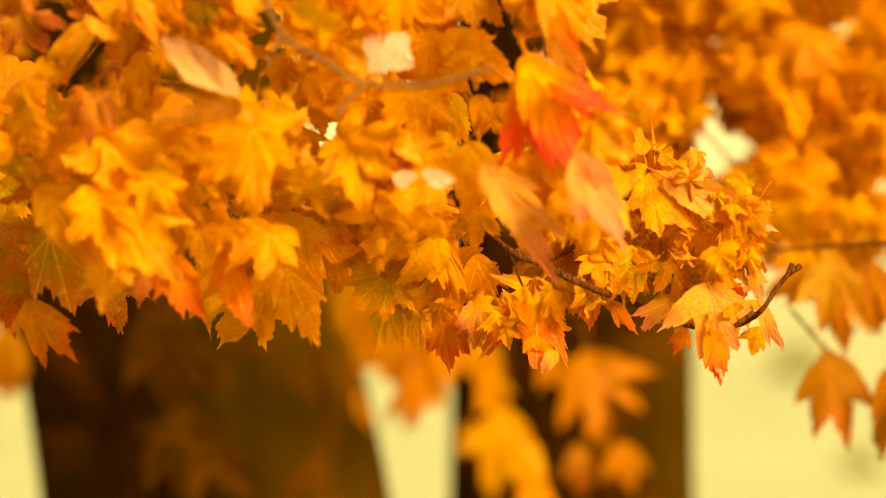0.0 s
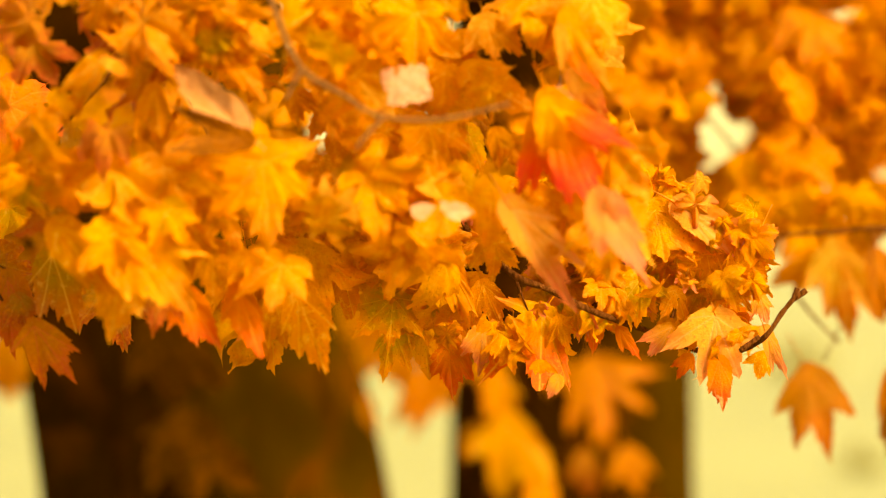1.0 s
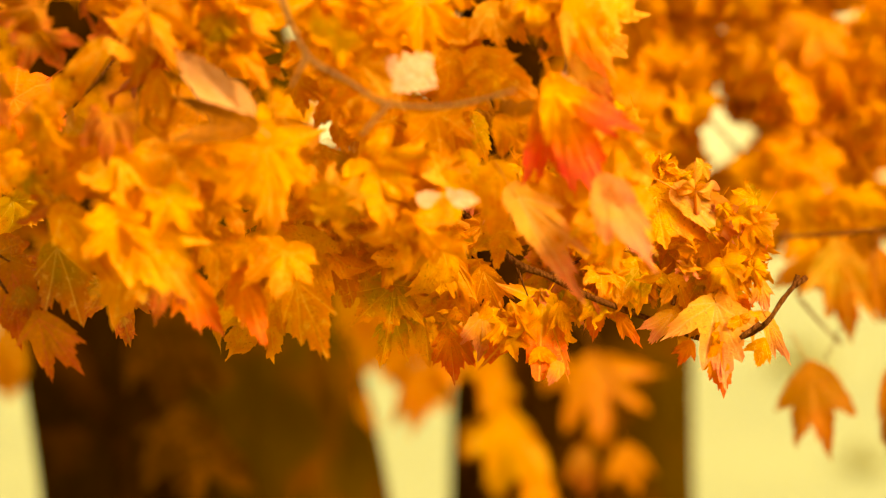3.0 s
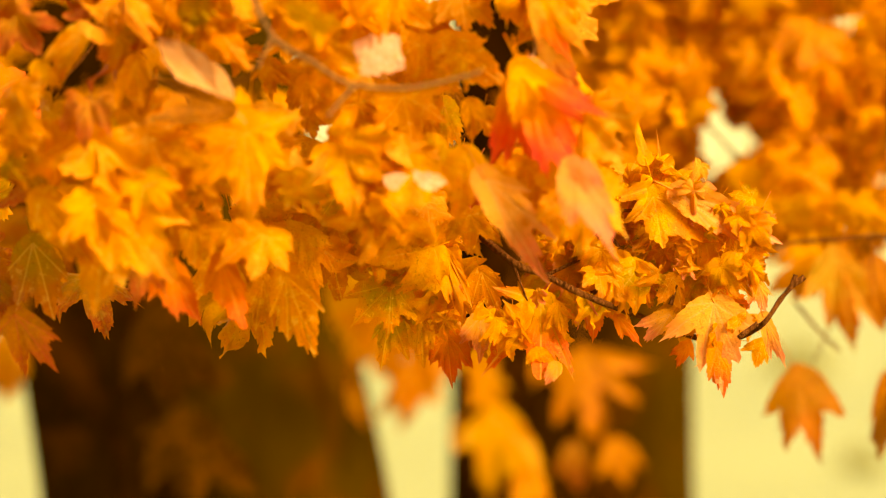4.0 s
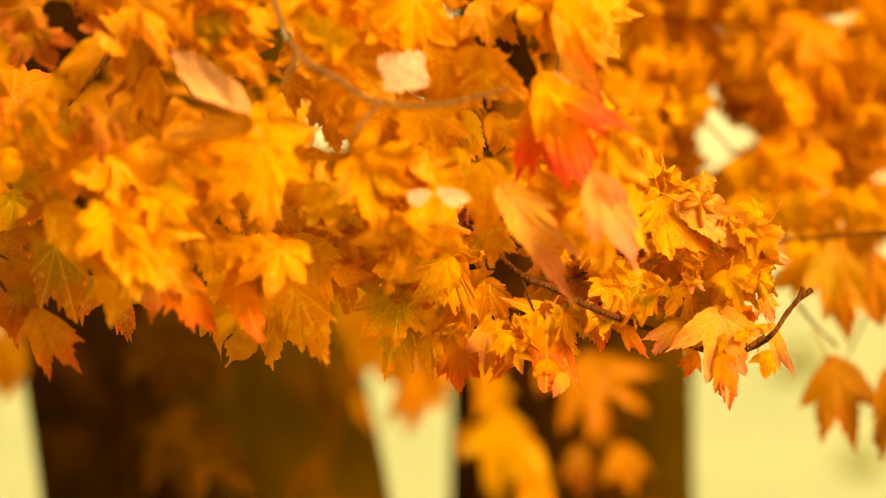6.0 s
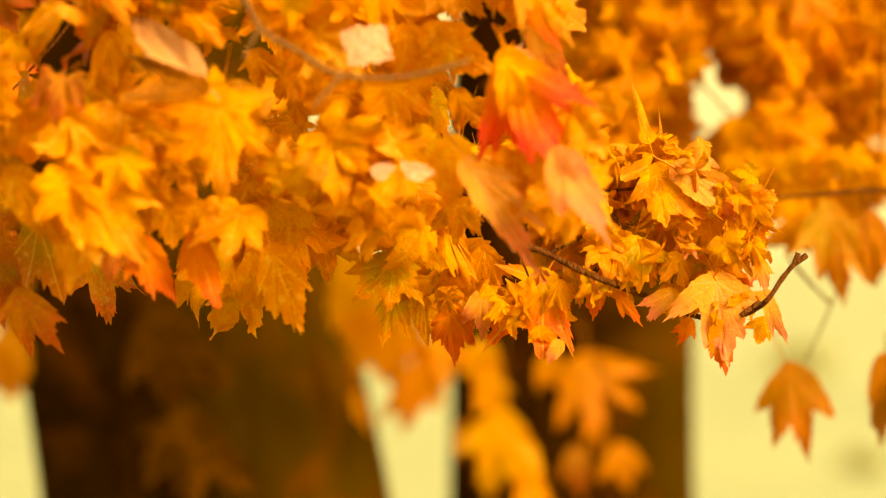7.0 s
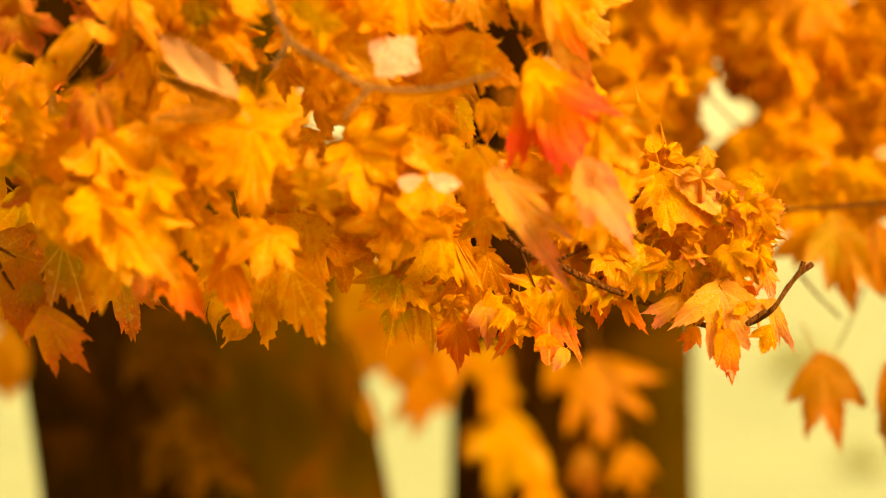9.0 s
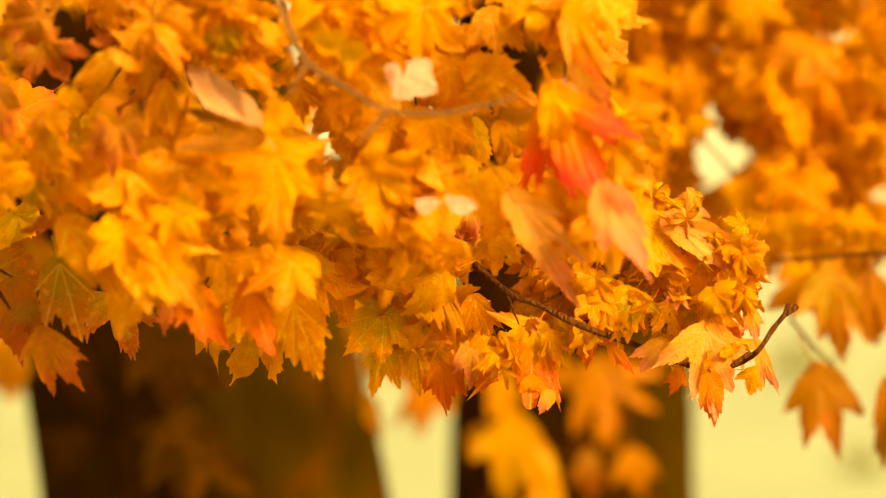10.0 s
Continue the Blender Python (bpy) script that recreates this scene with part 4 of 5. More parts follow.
shaped_leaf(a2_branch, -0.055, 3.20, 1.749, 0.031, 299, ((0, 1.00, 2.71), (107, 0.91, 2.71), (177, 0.93, 2.49), (-75, 0.88, 2.71),), CREAM, 0.2, nod=-2)
shaped_leaf(a2_branch, -0.047, 3.21, 1.621, 0.022, 337, ((0, 0.34, 2.49), (100, 1.00, 1.47), (149, 0.66, 1.47),), CREAM, 0.3, nod=-5)
shaped_leaf(a2_branch, -0.012, 3.21, 1.622, 0.026, 93, ((0, 1.00, 1.36), (-132, 0.52, 1.58), (32, 0.67, 1.47),), CREAM, 0.3)
shaped_leaf(a2_branch, -0.015, 3.33, 1.772, 0.051, 188, ((0, 1.00, 1.47), (-60, 0.66, 1.36), (44, 0.56, 1.36),), YELLOW, 0.3, nod=5)
shaped_leaf(a2_branch, 0.008, 3.32, 1.769, 0.084, 121, ((0, 1.00, 0.96), (21, 0.58, 1.02), (-38, 0.57, 0.9), (46, 0.33, 1.02),), YELLOW, 0.35, nod=3)
shaped_leaf(a2_branch, 0.036, 3.35, 1.708, 0.045, 138, ((0, 0.89, 1.02), (38, 1.00, 0.68), (-34, 0.27, 0.79),), GOLD, 0.9, nod=4)
shaped_leaf(a2_branch, -0.136, 3.35, 1.732, 0.036, 180, ((0, 1.00, 1.47), (-37, 0.83, 1.36), (32, 0.79, 1.24),), YELLOW, 0.4, nod=5)
shaped_leaf(a2_branch, -0.179, 3.37, 1.751, 0.043, 129, ((0, 0.91, 1.02), (43, 1.00, 0.9), (96, 0.60, 0.45), (153, 0.36, 0.45),), ORANGE, 0.5, nod=3)
shaped_leaf(a2_branch, -0.106, 3.37, 1.766, 0.044, 196, ((0, 1.00, 1.13), (57, 0.72, 1.02), (-52, 0.93, 1.02),), ORANGE, 0.4, nod=5)
shaped_leaf(a2_branch, -0.076, 3.39, 1.709, 0.050, 184, ((0, 0.97, 1.24), (-37, 0.87, 1.13), (41, 0.86, 1.13), (-80, 1.00, 1.02),), ORANGE, 0.4, nod=5)
shaped_leaf(a2_branch, -0.016, 3.39, 1.709, 0.052, 173, ((0, 1.00, 1.24), (40, 0.84, 1.13), (-27, 0.84, 0.9),), ORANGE, 0.4, nod=5)
shaped_leaf(a2_branch, -0.112, 3.35, 1.825, 0.108, 117, ((0, 1.00, 0.56), (31, 0.42, 0.9), (-13, 0.57, 0.68),), DEEP, 0.4, nod=2)
shaped_leaf(a2_branch, -0.147, 3.33, 1.820, 0.042, 172, ((0, 1.00, 1.02), (39, 0.82, 0.9), (-37, 1.00, 0.9),), YELLOW, 0.4, nod=5)
shaped_leaf(a2_branch, 0.026, 3.33, 1.826, 0.057, 166, ((0, 0.86, 1.02), (46, 0.80, 1.02), (-33, 1.00, 0.9),), YELLOW, 0.4, nod=5)
shaped_leaf(a2_branch, 0.083, 3.33, 1.829, 0.039, 171, ((0, 1.00, 1.02), (44, 0.65, 1.02), (-32, 0.70, 0.9),), PINK, 0.4, nod=5)
shaped_leaf(a2_branch, 0.009, 3.53, 1.716, 0.063, 183, ((0, 1.00, 1.13), (-23, 0.85, 0.9), (20, 0.76, 1.02),), OLIVE, 0.3, nod=5)
shaped_leaf(a2_branch, -0.168, 3.53, 1.798, 0.038, 175, ((0, 1.00, 1.13), (31, 0.74, 1.13), (-32, 0.83, 1.02),), ORANGE, 0.3, nod=5)
shaped_leaf(f_branch, -0.183, 6.20, 1.553, 0.156, 174, ((0, 1.00, 0.8), (22, 0.66, 0.8), (-25, 0.75, 0.8),), GOLD, 0.15)
shaped_leaf(f_branch, -0.111, 6.20, 1.364, 0.105, 188, ((0, 0.75, 0.8), (-27, 1.00, 0.9), (31, 0.67, 0.6),), GOLD, 0.15)
shaped_leaf(f_branch, -0.055, 6.15, 1.311, 0.110, 183, ((0, 1.00, 0.9), (-33, 0.81, 0.8), (27, 0.81, 0.7),), ORANGE, 0.15)
shaped_leaf(h_branch, -0.829, 6.05, 1.378, 0.130, 182, ((0, 1.00, 1.02), (27, 0.86, 1.02), (-26, 0.63, 0.9),), DEEP, 0.15)
shaped_leaf(f_branch, 0.078, 6.20, 1.364, 0.101, 186, ((0, 1.00, 0.9), (-33, 0.99, 0.9), (27, 0.80, 0.9),), ORANGE, 0.15)
shaped_leaf(f_branch, 0.213, 6.25, 1.341, 0.085, 196, ((0, 0.96, 0.8), (-39, 1.00, 0.8),), DEEP, 0.15)
shaped_leaf(f_branch, 0.303, 6.25, 1.251, 0.114, 169, ((0, 1.00, 0.6), (18, 0.79, 0.6),), AMBER, 0.15)
shaped_leaf(f_branch, 0.176, 6.15, 1.101, 0.100, 186, ((0, 1.00, 1), (-45, 0.71, 0.8), (31, 0.55, 0.8),), ORANGE, 0.15)
shaped_leaf(a2_branch, -0.139, 3.43, 1.705, 0.033, 165, ((0, 1.00, 1.24), (-41, 0.94, 1.02),), YELLOW, 0.4, nod=5)
shaped_leaf(c_branch, -0.481, 3.46, 1.536, 0.084, 175, ((0, 1.00, 1.13), (-25, 0.77, 1.02), (22, 0.70, 0.9),), EMBER, 0.3)
# added leaf whose dark brown stands in for a dark gap
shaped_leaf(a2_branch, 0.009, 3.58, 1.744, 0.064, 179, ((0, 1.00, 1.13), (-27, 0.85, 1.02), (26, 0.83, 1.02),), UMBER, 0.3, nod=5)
# two leaf shapes added for a vague brown patch over the trunk
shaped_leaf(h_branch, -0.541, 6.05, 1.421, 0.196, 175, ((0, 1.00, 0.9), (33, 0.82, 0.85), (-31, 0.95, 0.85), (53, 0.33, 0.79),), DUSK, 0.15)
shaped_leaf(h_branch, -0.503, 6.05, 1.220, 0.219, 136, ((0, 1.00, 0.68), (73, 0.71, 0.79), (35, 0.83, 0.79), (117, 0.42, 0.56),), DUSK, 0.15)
shaped_leaf(h_branch, -0.852, 6.10, 1.540, 0.164, 182, ((0, 1.00, 1.36), (-18, 0.83, 1.13), (20, 0.79, 1.13),), DEEP, 0.15)
shaped_leaf(f_branch, -0.151, 6.00, 1.521, 0.177, 179, ((0, 1.00, 1.3), (24, 0.79, 1.1), (-23, 0.93, 1.3),), GOLD, 0.15)
shaped_leaf(f_branch, -0.098, 6.05, 1.434, 0.130, 178, ((0, 1.00, 1.2), (24, 0.90, 1), (-29, 0.97, 1.1),), GOLD, 0.15)
shaped_leaf(b_branch, 0.108, 3.60, 1.504, 0.104, 182, ((0, 0.99, 0.79), (40, 1.00, 0.56), (106, 0.54, 0.56), (-23, 0.93, 0.4), (-61, 0.46, 0.68),), TURNRED, 0.2975, nod=16, stalk=(-152, 0.36))
shaped_leaf(b_branch, 0.102, 3.57, 1.448, 0.029, 161, ((0, 0.47, 1.81), (55, 0.69, 1.13), (-37, 1.00, 0.9),), GOLD, 0.425, nod=15)
shaped_leaf(b_branch, 0.125, 3.56, 1.432, 0.026, 210, ((0, 1.00, 1.36), (-30, 0.50, 1.24),), PINK, 0.34, nod=14)
shaped_leaf(b_branch, 0.126, 3.58, 1.499, 0.040, 166, ((0, 1.00, 0.79), (41, 0.90, 0.68), (-37, 0.52, 0.68),), GOLD, 0.68, nod=16)
shaped_leaf(b_branch, 0.001, 3.62, 1.466, 0.051, 176, ((0, 1.00, 1.36), (34, 0.81, 1.13), (-34, 0.89, 1.13), (49, 0.45, 1.13),), REDDISH, 0.765, nod=16)
shaped_leaf(b_branch, -0.009, 3.58, 1.579, 0.108, 162, ((0, 1.00, 0.56), (32, 0.52, 0.62), (-6, 0.42, 0.68), (-8, 0.86, 0.45),), GOLD, 0.595, nod=15)
shaped_leaf(b_branch, 0.039, 3.60, 1.486, 0.052, 225, ((0, 0.53, 0.9), (-45, 1.00, 0.9), (-6, 0.89, 0.79),), PINK, 0.68, nod=11)
shaped_leaf(b_branch, 0.040, 3.63, 1.537, 0.056, 159, ((0, 1.00, 0.9), (38, 0.80, 0.9), (-27, 0.87, 0.56),), DEEP, 0.255, nod=15)
shaped_leaf(b_branch, -0.062, 3.56, 1.523, 0.069, 225, ((0, 1.00, 0.9), (32, 0.84, 0.9), (-38, 0.90, 1.02), (-83, 0.84, 1.02), (-127, 0.49, 0.79),), OLIVE, 0.34, nod=11)
shaped_leaf(b_branch, -0.064, 3.60, 1.489, 0.066, 191, ((0, 1.00, 0.56), (-31, 0.88, 0.68), (27, 0.55, 0.56),), OLIVE, 0.425, nod=16)
shaped_leaf(b_branch, -0.029, 3.62, 1.498, 0.068, 177, ((0, 1.00, 1.02), (35, 0.79, 0.9), (-34, 0.71, 0.9),), GOLD, 0.34, nod=16)
shaped_leaf(b_branch, -0.058, 3.64, 1.563, 0.042, 189, ((0, 0.95, 1.13), (-48, 1.00, 1.13), (42, 1.00, 1.13), (-90, 0.95, 0.9),), ORANGE, 0.17, nod=16)
shaped_leaf(b_branch, 0.235, 3.57, 1.622, 0.084, 126, ((0, 1.00, 1.13), (44, 0.75, 1.07), (91, 0.45, 0.68), (-28, 0.65, 0.9),), GOLD, 0.255, nod=9, stalk=(102, 0.52))
shaped_leaf(b_branch, 0.265, 3.56, 1.625, 0.125, 118, ((0, 1.00, 0.43), (-9, 0.76, 0.51), (13, 0.64, 0.68), (23, 0.41, 0.68),), PINK, 0.2975, nod=8)
shaped_leaf(b_branch, 0.290, 3.59, 1.589, 0.059, 207, ((0, 0.97, 1.02), (-39, 1.00, 1.02), (-81, 0.93, 0.9), (34, 0.87, 0.79),), YELLOW, 0.34, nod=14)
shaped_leaf(b_branch, 0.328, 3.58, 1.582, 0.055, 140, ((0, 0.92, 0.9), (40, 0.94, 1.02), (-22, 1.00, 0.56),), GOLD, 0.595, nod=12)
shaped_leaf(b_branch, 0.312, 3.58, 1.553, 0.060, 144, ((0, 1.00, 0.56), (48, 0.82, 1.02), (88, 0.61, 0.79), (-21, 0.70, 0.68),), YELLOW, 0.51, nod=13)
shaped_leaf(b_branch, 0.303, 3.57, 1.502, 0.108, 176, ((0, 1.00, 0.62), (60, 0.71, 0.68), (-50, 0.57, 0.9), (-16, 0.75, 0.68), (87, 0.24, 0.9), (16, 0.80, 0.51),), PINK, 0.255, nod=16, stalk=(165, 0.41))
shaped_leaf(b_branch, 0.305, 3.55, 1.452, 0.056, 175, ((0, 1.00, 0.9), (22, 0.72, 0.68), (-23, 0.58, 0.68),), REDDISH, 0.17, nod=16)
shaped_leaf(b_branch, 0.361, 3.60, 1.457, 0.036, 199, ((0, 1.00, 0.96), (-31, 0.75, 0.68), (49, 0.83, 0.68),), ORANGE, 0.425, nod=15, stalk=(74, 0.86))
shaped_leaf(b_branch, 0.361, 3.58, 1.485, 0.062, 156, ((0, 1.00, 0.36), (14, 0.78, 0.45), (-11, 0.51, 0.45),), PINK, 0.255, nod=15)
shaped_leaf(b_branch, 0.356, 3.60, 1.524, 0.039, 171, ((0, 1.00, 0.79), (33, 0.81, 0.79), (-36, 0.58, 0.68),), PINK, 0.595, nod=16)
shaped_leaf(b_branch, 0.256, 3.61, 1.488, 0.044, 221, ((0, 1.00, 0.79), (29, 0.98, 0.68), (-67, 0.68, 0.79), (-11, 0.58, 0.68),), PINK, 0.51, nod=12)
shaped_leaf(b_branch, 0.197, 3.62, 1.485, 0.044, 143, ((0, 1.00, 0.56), (28, 0.63, 0.68), (-20, 0.41, 0.56),), REDDISH, 0.425, nod=13)
shaped_leaf(b_branch, 0.279, 3.63, 1.454, 0.033, 210, ((0, 1.00, 0.79), (31, 0.81, 0.79), (-42, 0.65, 0.68),), REDDISH, 0.425, nod=14)
shaped_leaf(b_branch, 0.171, 3.63, 1.501, 0.044, 185, ((0, 1.00, 1.02), (-52, 0.65, 0.79), (46, 0.71, 0.79),), REDDISH, 0.34, nod=16)
shaped_leaf(b_branch, 0.218, 3.57, 1.544, 0.061, 215, ((0, 1.00, 0.9), (38, 0.82, 0.9), (-32, 0.89, 0.9), (-93, 0.68, 0.79),), OLIVE, 0.51, nod=13)
shaped_leaf(b_branch, 0.259, 3.60, 1.531, 0.041, 209, ((0, 0.99, 0.79), (-47, 1.00, 0.79), (41, 0.68, 0.68),), YELLOW, 0.595, nod=14)
shaped_leaf(b_branch, 0.162, 3.60, 1.576, 0.039, 189, ((0, 1.00, 1.02), (-36, 0.92, 0.9), (27, 0.82, 0.79),), GOLD, 0.51, nod=16)
shaped_leaf(b_branch, 0.227, 3.60, 1.667, 0.074, 345, ((0, 1.00, 0.21), (-5, 0.59, 0.26),), GOLD, 0.2125, nod=-15)
shaped_leaf(b_branch, 0.247, 3.60, 1.629, 0.082, 354, ((0, 1.00, 0.11), (3, 0.50, 0.21), (60, 0.64, 0.21), (70, 0.29, 0.32), (-73, 0.34, 0.32),), GOLD, 0.255, nod=-16)
shaped_leaf(b_branch, 0.252, 3.60, 1.653, 0.032, 167, ((0, 0.92, 0.68), (49, 1.00, 0.56), (-41, 1.00, 0.56),), GOLD, 0.765, nod=16)
shaped_leaf(c_branch, -0.444, 3.40, 1.487, 0.077, 141, ((0, 1.00, 0.7), (29, 0.90, 0.68), (-23, 0.77, 0.62), (79, 0.50, 0.68),), EMBER, 0.2, stalk=(-171, 0.48))
shaped_leaf(c_branch, -0.427, 3.42, 1.564, 0.088, 162, ((0, 1.00, 0.85), (29, 0.85, 0.9), (59, 0.46, 0.79), (-28, 0.65, 0.68),), TURNING, 0.25)
shaped_leaf(c_branch, -0.413, 3.44, 1.555, 0.040, 157, ((0, 1.00, 1.02), (23, 0.62, 0.9),), GOLD, 0.3)
shaped_leaf(c_branch, -0.465, 3.44, 1.518, 0.041, 171, ((0, 0.91, 1.02), (36, 1.00, 0.9), (-40, 0.69, 0.79),), RUSSET, 0.3)
shaped_leaf(d_branch, 0.554, 4.52, 1.530, 0.138, 167, ((0, 1.00, 0.56), (17, 0.78, 0.56), (51, 0.60, 0.68), (-19, 0.85, 0.68), (-50, 0.41, 0.68),), TURNING, 0.25)
shaped_leaf(d_branch, 0.535, 4.55, 1.520, 0.084, 213, ((0, 0.79, 0.96), (27, 1.00, 0.79), (-29, 0.63, 0.9),), DEEP, 0.25)
shaped_leaf(d_branch, 0.618, 4.56, 1.520, 0.099, 171, ((0, 1.00, 0.9), (30, 0.70, 0.9), (-23, 0.78, 0.9),), AMBER, 0.25)
shaped_leaf(e_branch, 0.554, 4.52, 1.387, 0.132, 190, ((0, 0.85, 0.62), (29, 0.62, 0.68), (-24, 1.00, 0.56), (-57, 0.70, 0.85), (51, 0.28, 0.68),), RUST, 0.15, stalk=(143, 0.47))
shaped_leaf(e_branch, 0.587, 4.56, 1.376, 0.046, 197, ((0, 0.93, 1.02), (-43, 1.00, 0.9),), OLIVE, 0.2)
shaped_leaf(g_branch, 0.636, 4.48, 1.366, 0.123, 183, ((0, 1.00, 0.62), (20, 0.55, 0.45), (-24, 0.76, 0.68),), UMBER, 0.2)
shaped_leaf(f_branch, 0.283, 6.20, 1.329, 0.165, 170, ((0, 1.00, 0.5), (-40, 0.98, 0.42), (30, 0.95, 0.55), (70, 0.65, 0.6), (-72, 0.92, 0.5),), AMBER, 0.15, stalk=(-170, 0.48))
shaped_leaf(f_branch, 0.094, 6.20, 1.309, 0.125, 167, ((0, 1.00, 0.75), (29, 0.79, 0.7), (-36, 0.53, 0.6),), ORANGE, 0.15)
shaped_leaf(f_branch, 0.116, 6.15, 1.217, 0.212, 186, ((0, 0.81, 0.85), (-45, 0.68, 0.75), (45, 0.54, 0.7), (-33, 1.00, 0.6),), ORANGE, 0.15, stalk=(163, 0.40))
shaped_leaf(f_branch, 0.050, 6.25, 1.201, 0.074, 189, ((0, 1.00, 1), (-47, 0.87, 0.9),), DEEP, 0.15)
shaped_leaf(f_branch, 0.356, 6.30, 1.153, 0.100, 164, ((0, 1.00, 0.9), (-34, 0.80, 0.8), (45, 0.83, 0.7),), AMBER, 0.15, stalk=(180, 1.00))
shaped_leaf(f_branch, 0.271, 6.30, 1.147, 0.102, 174, ((0, 1.00, 0.8), (33, 0.74, 0.7),), RUSSET, 0.15)
shaped_leaf(f_branch, -0.028, 6.20, 1.331, 0.157, 198, ((0, 1.00, 0.65), (-36, 0.67, 0.6), (17, 0.99, 0.45), (-84, 0.35, 0.7),), ORANGE, 0.15)
shaped_leaf(f_branch, -0.145, 6.20, 1.414, 0.119, 191, ((0, 1.00, 0.9), (-30, 0.84, 0.8), (37, 0.63, 0.8),), GOLD, 0.15)
shaped_leaf(f_branch, -0.077, 6.10, 1.411, 0.109, 180, ((0, 1.00, 1), (-32, 0.94, 1), (40, 0.78, 0.9),), ORANGE, 0.15)
shaped_leaf(f_branch, -0.167, 6.20, 1.264, 0.083, 160, ((0, 1.00, 0.6), (20, 0.67, 0.5),), ORANGE, 0.15)
shaped_leaf(f_branch, -0.000, 6.20, 1.387, 0.112, 174, ((0, 1.00, 0.9), (-34, 0.78, 0.9), (29, 0.76, 0.7),), GOLD, 0.15)
shaped_leaf(h_branch, -0.827, 6.00, 1.390, 0.118, 177, ((0, 1.00, 0.79), (24, 0.88, 0.79), (-21, 0.69, 0.68),), ORANGE, 0.15)

# ---- leaves between and behind the single ones ----
MIXED = (YELLOW, YELLOW, YELLOW, ORANGE, ORANGE, OLIVE)
WARM = (ORANGE, DEEP, DEEP, DEEP, AMBER)


def under(points):
    """True above a ragged lower edge given as (x, z) corners."""
    xs, zs = zip(*points)
    return lambda x, y, z: z > np.interp(x, xs, zs)


# openings in the foliage
GAPS_NEAR = ((-0.392, 1.757, 0.028), (-0.200, 1.734, 0.042), (0.026, 1.692, 0.028), (0.077, 1.754, 0.028), (-0.423, 1.551, 0.028), (0.049, 1.534, 0.031), (-0.225, 1.582, 0.014), (-0.122, 1.678, 0.008), (0.001, 1.709, 0.012), (0.274, 1.678, 0.030), (0.274, 1.630, 0.016), (0.317, 1.641, 0.016), (0.427, 1.590, 0.024), (-0.415, 1.763, 0.013), (-0.224, 1.725, 0.023), (-0.183, 1.753, 0.016), (-0.444, 1.556, 0.019), (-0.297, 1.686, 0.007), (0.082, 1.746, 0.014), (0.056, 1.524, 0.020), (-0.364, 1.720, 0.012), (-0.262, 1.551, 0.006), (0.041, 1.650, 0.007), (0.070, 1.559, 0.009), (0.199, 1.559, 0.007), (-0.407, 1.620, 0.007))
GAPS_MID = ((-0.454, 1.790, 0.032), (-0.232, 1.763, 0.049), (0.030, 1.714, 0.032), (0.089, 1.786, 0.032), (-0.490, 1.551, 0.032), (0.056, 1.531, 0.036), (-0.261, 1.587, 0.016), (-0.141, 1.698, 0.009), (0.001, 1.734, 0.014), (0.318, 1.698, 0.035), (0.318, 1.642, 0.018), (0.367, 1.655, 0.019), (0.495, 1.597, 0.027), (-0.472, 1.793, 0.015), (-0.255, 1.750, 0.027), (-0.208, 1.781, 0.019), (-0.505, 1.557, 0.021), (-0.338, 1.705, 0.008), (0.094, 1.773, 0.016), (0.064, 1.521, 0.023), (-0.414, 1.743, 0.013), (-0.298, 1.551, 0.007), (0.047, 1.663, 0.008), (0.080, 1.561, 0.011), (0.226, 1.561, 0.008), (-0.464, 1.630, 0.008))
GAPS_FAR = ((-0.610, 1.871, 0.043), (-0.311, 1.836, 0.066), (0.040, 1.770, 0.043), (0.119, 1.867, 0.043), (-0.658, 1.551, 0.043), (0.075, 1.524, 0.048), (-0.350, 1.599, 0.021), (-0.190, 1.748, 0.013), (0.001, 1.797, 0.019), (0.427, 1.748, 0.018), (0.440, 1.674, 0.012), (0.493, 1.691, 0.006), (0.664, 1.612, 0.025), (-0.651, 1.885, 0.020), (-0.351, 1.825, 0.037), (-0.287, 1.869, 0.026), (-0.697, 1.560, 0.029), (-0.465, 1.764, 0.011), (0.129, 1.857, 0.022), (0.088, 1.510, 0.031), (-0.570, 1.816, 0.018), (-0.410, 1.551, 0.009), (0.065, 1.706, 0.011), (0.111, 1.565, 0.015), (0.312, 1.565, 0.011), (-0.639, 1.661, 0.011), (0.606, 1.851, 0.003), (0.691, 1.912, 0.005), (0.632, 1.935, 0.002))
scatter(a1_branch, 21, 34, (-0.48, -0.1), (1.56, 1.84), (3.14, 3.35), (0.04, 0.08), MIXED,
        lambda x, y, z: x > -0.3 or z < 1.68, GAPS_NEAR)
scatter(a1_branch, 31, 26, (-0.5, -0.25), (1.66, 1.86), (3.08, 3.35), (0.05, 0.085), (DEEP, YELLOW, ORANGE, RUSSET, YELLOW), gaps=GAPS_NEAR)
scatter(a2_branch, 22, 46, (-0.16, 0.17), (1.58, 1.86), (3.22, 3.42), (0.04, 0.08), MIXED, gaps=GAPS_NEAR, nod=12.0)
scatter(b2_branch, 29, 30, (-0.3, 0.0), (1.5, 1.8), (3.5, 3.62), (0.05, 0.09), (GOLD, YELLOW, GOLD, GOLD, YELLOW), gaps=GAPS_MID, nod=16.0)
b_edge = under([(-0.07, 1.5), (0.0, 1.47), (0.1, 1.45), (0.16, 1.5), (0.26, 1.51), (0.32, 1.45), (0.38, 1.5), (0.41, 1.56)])
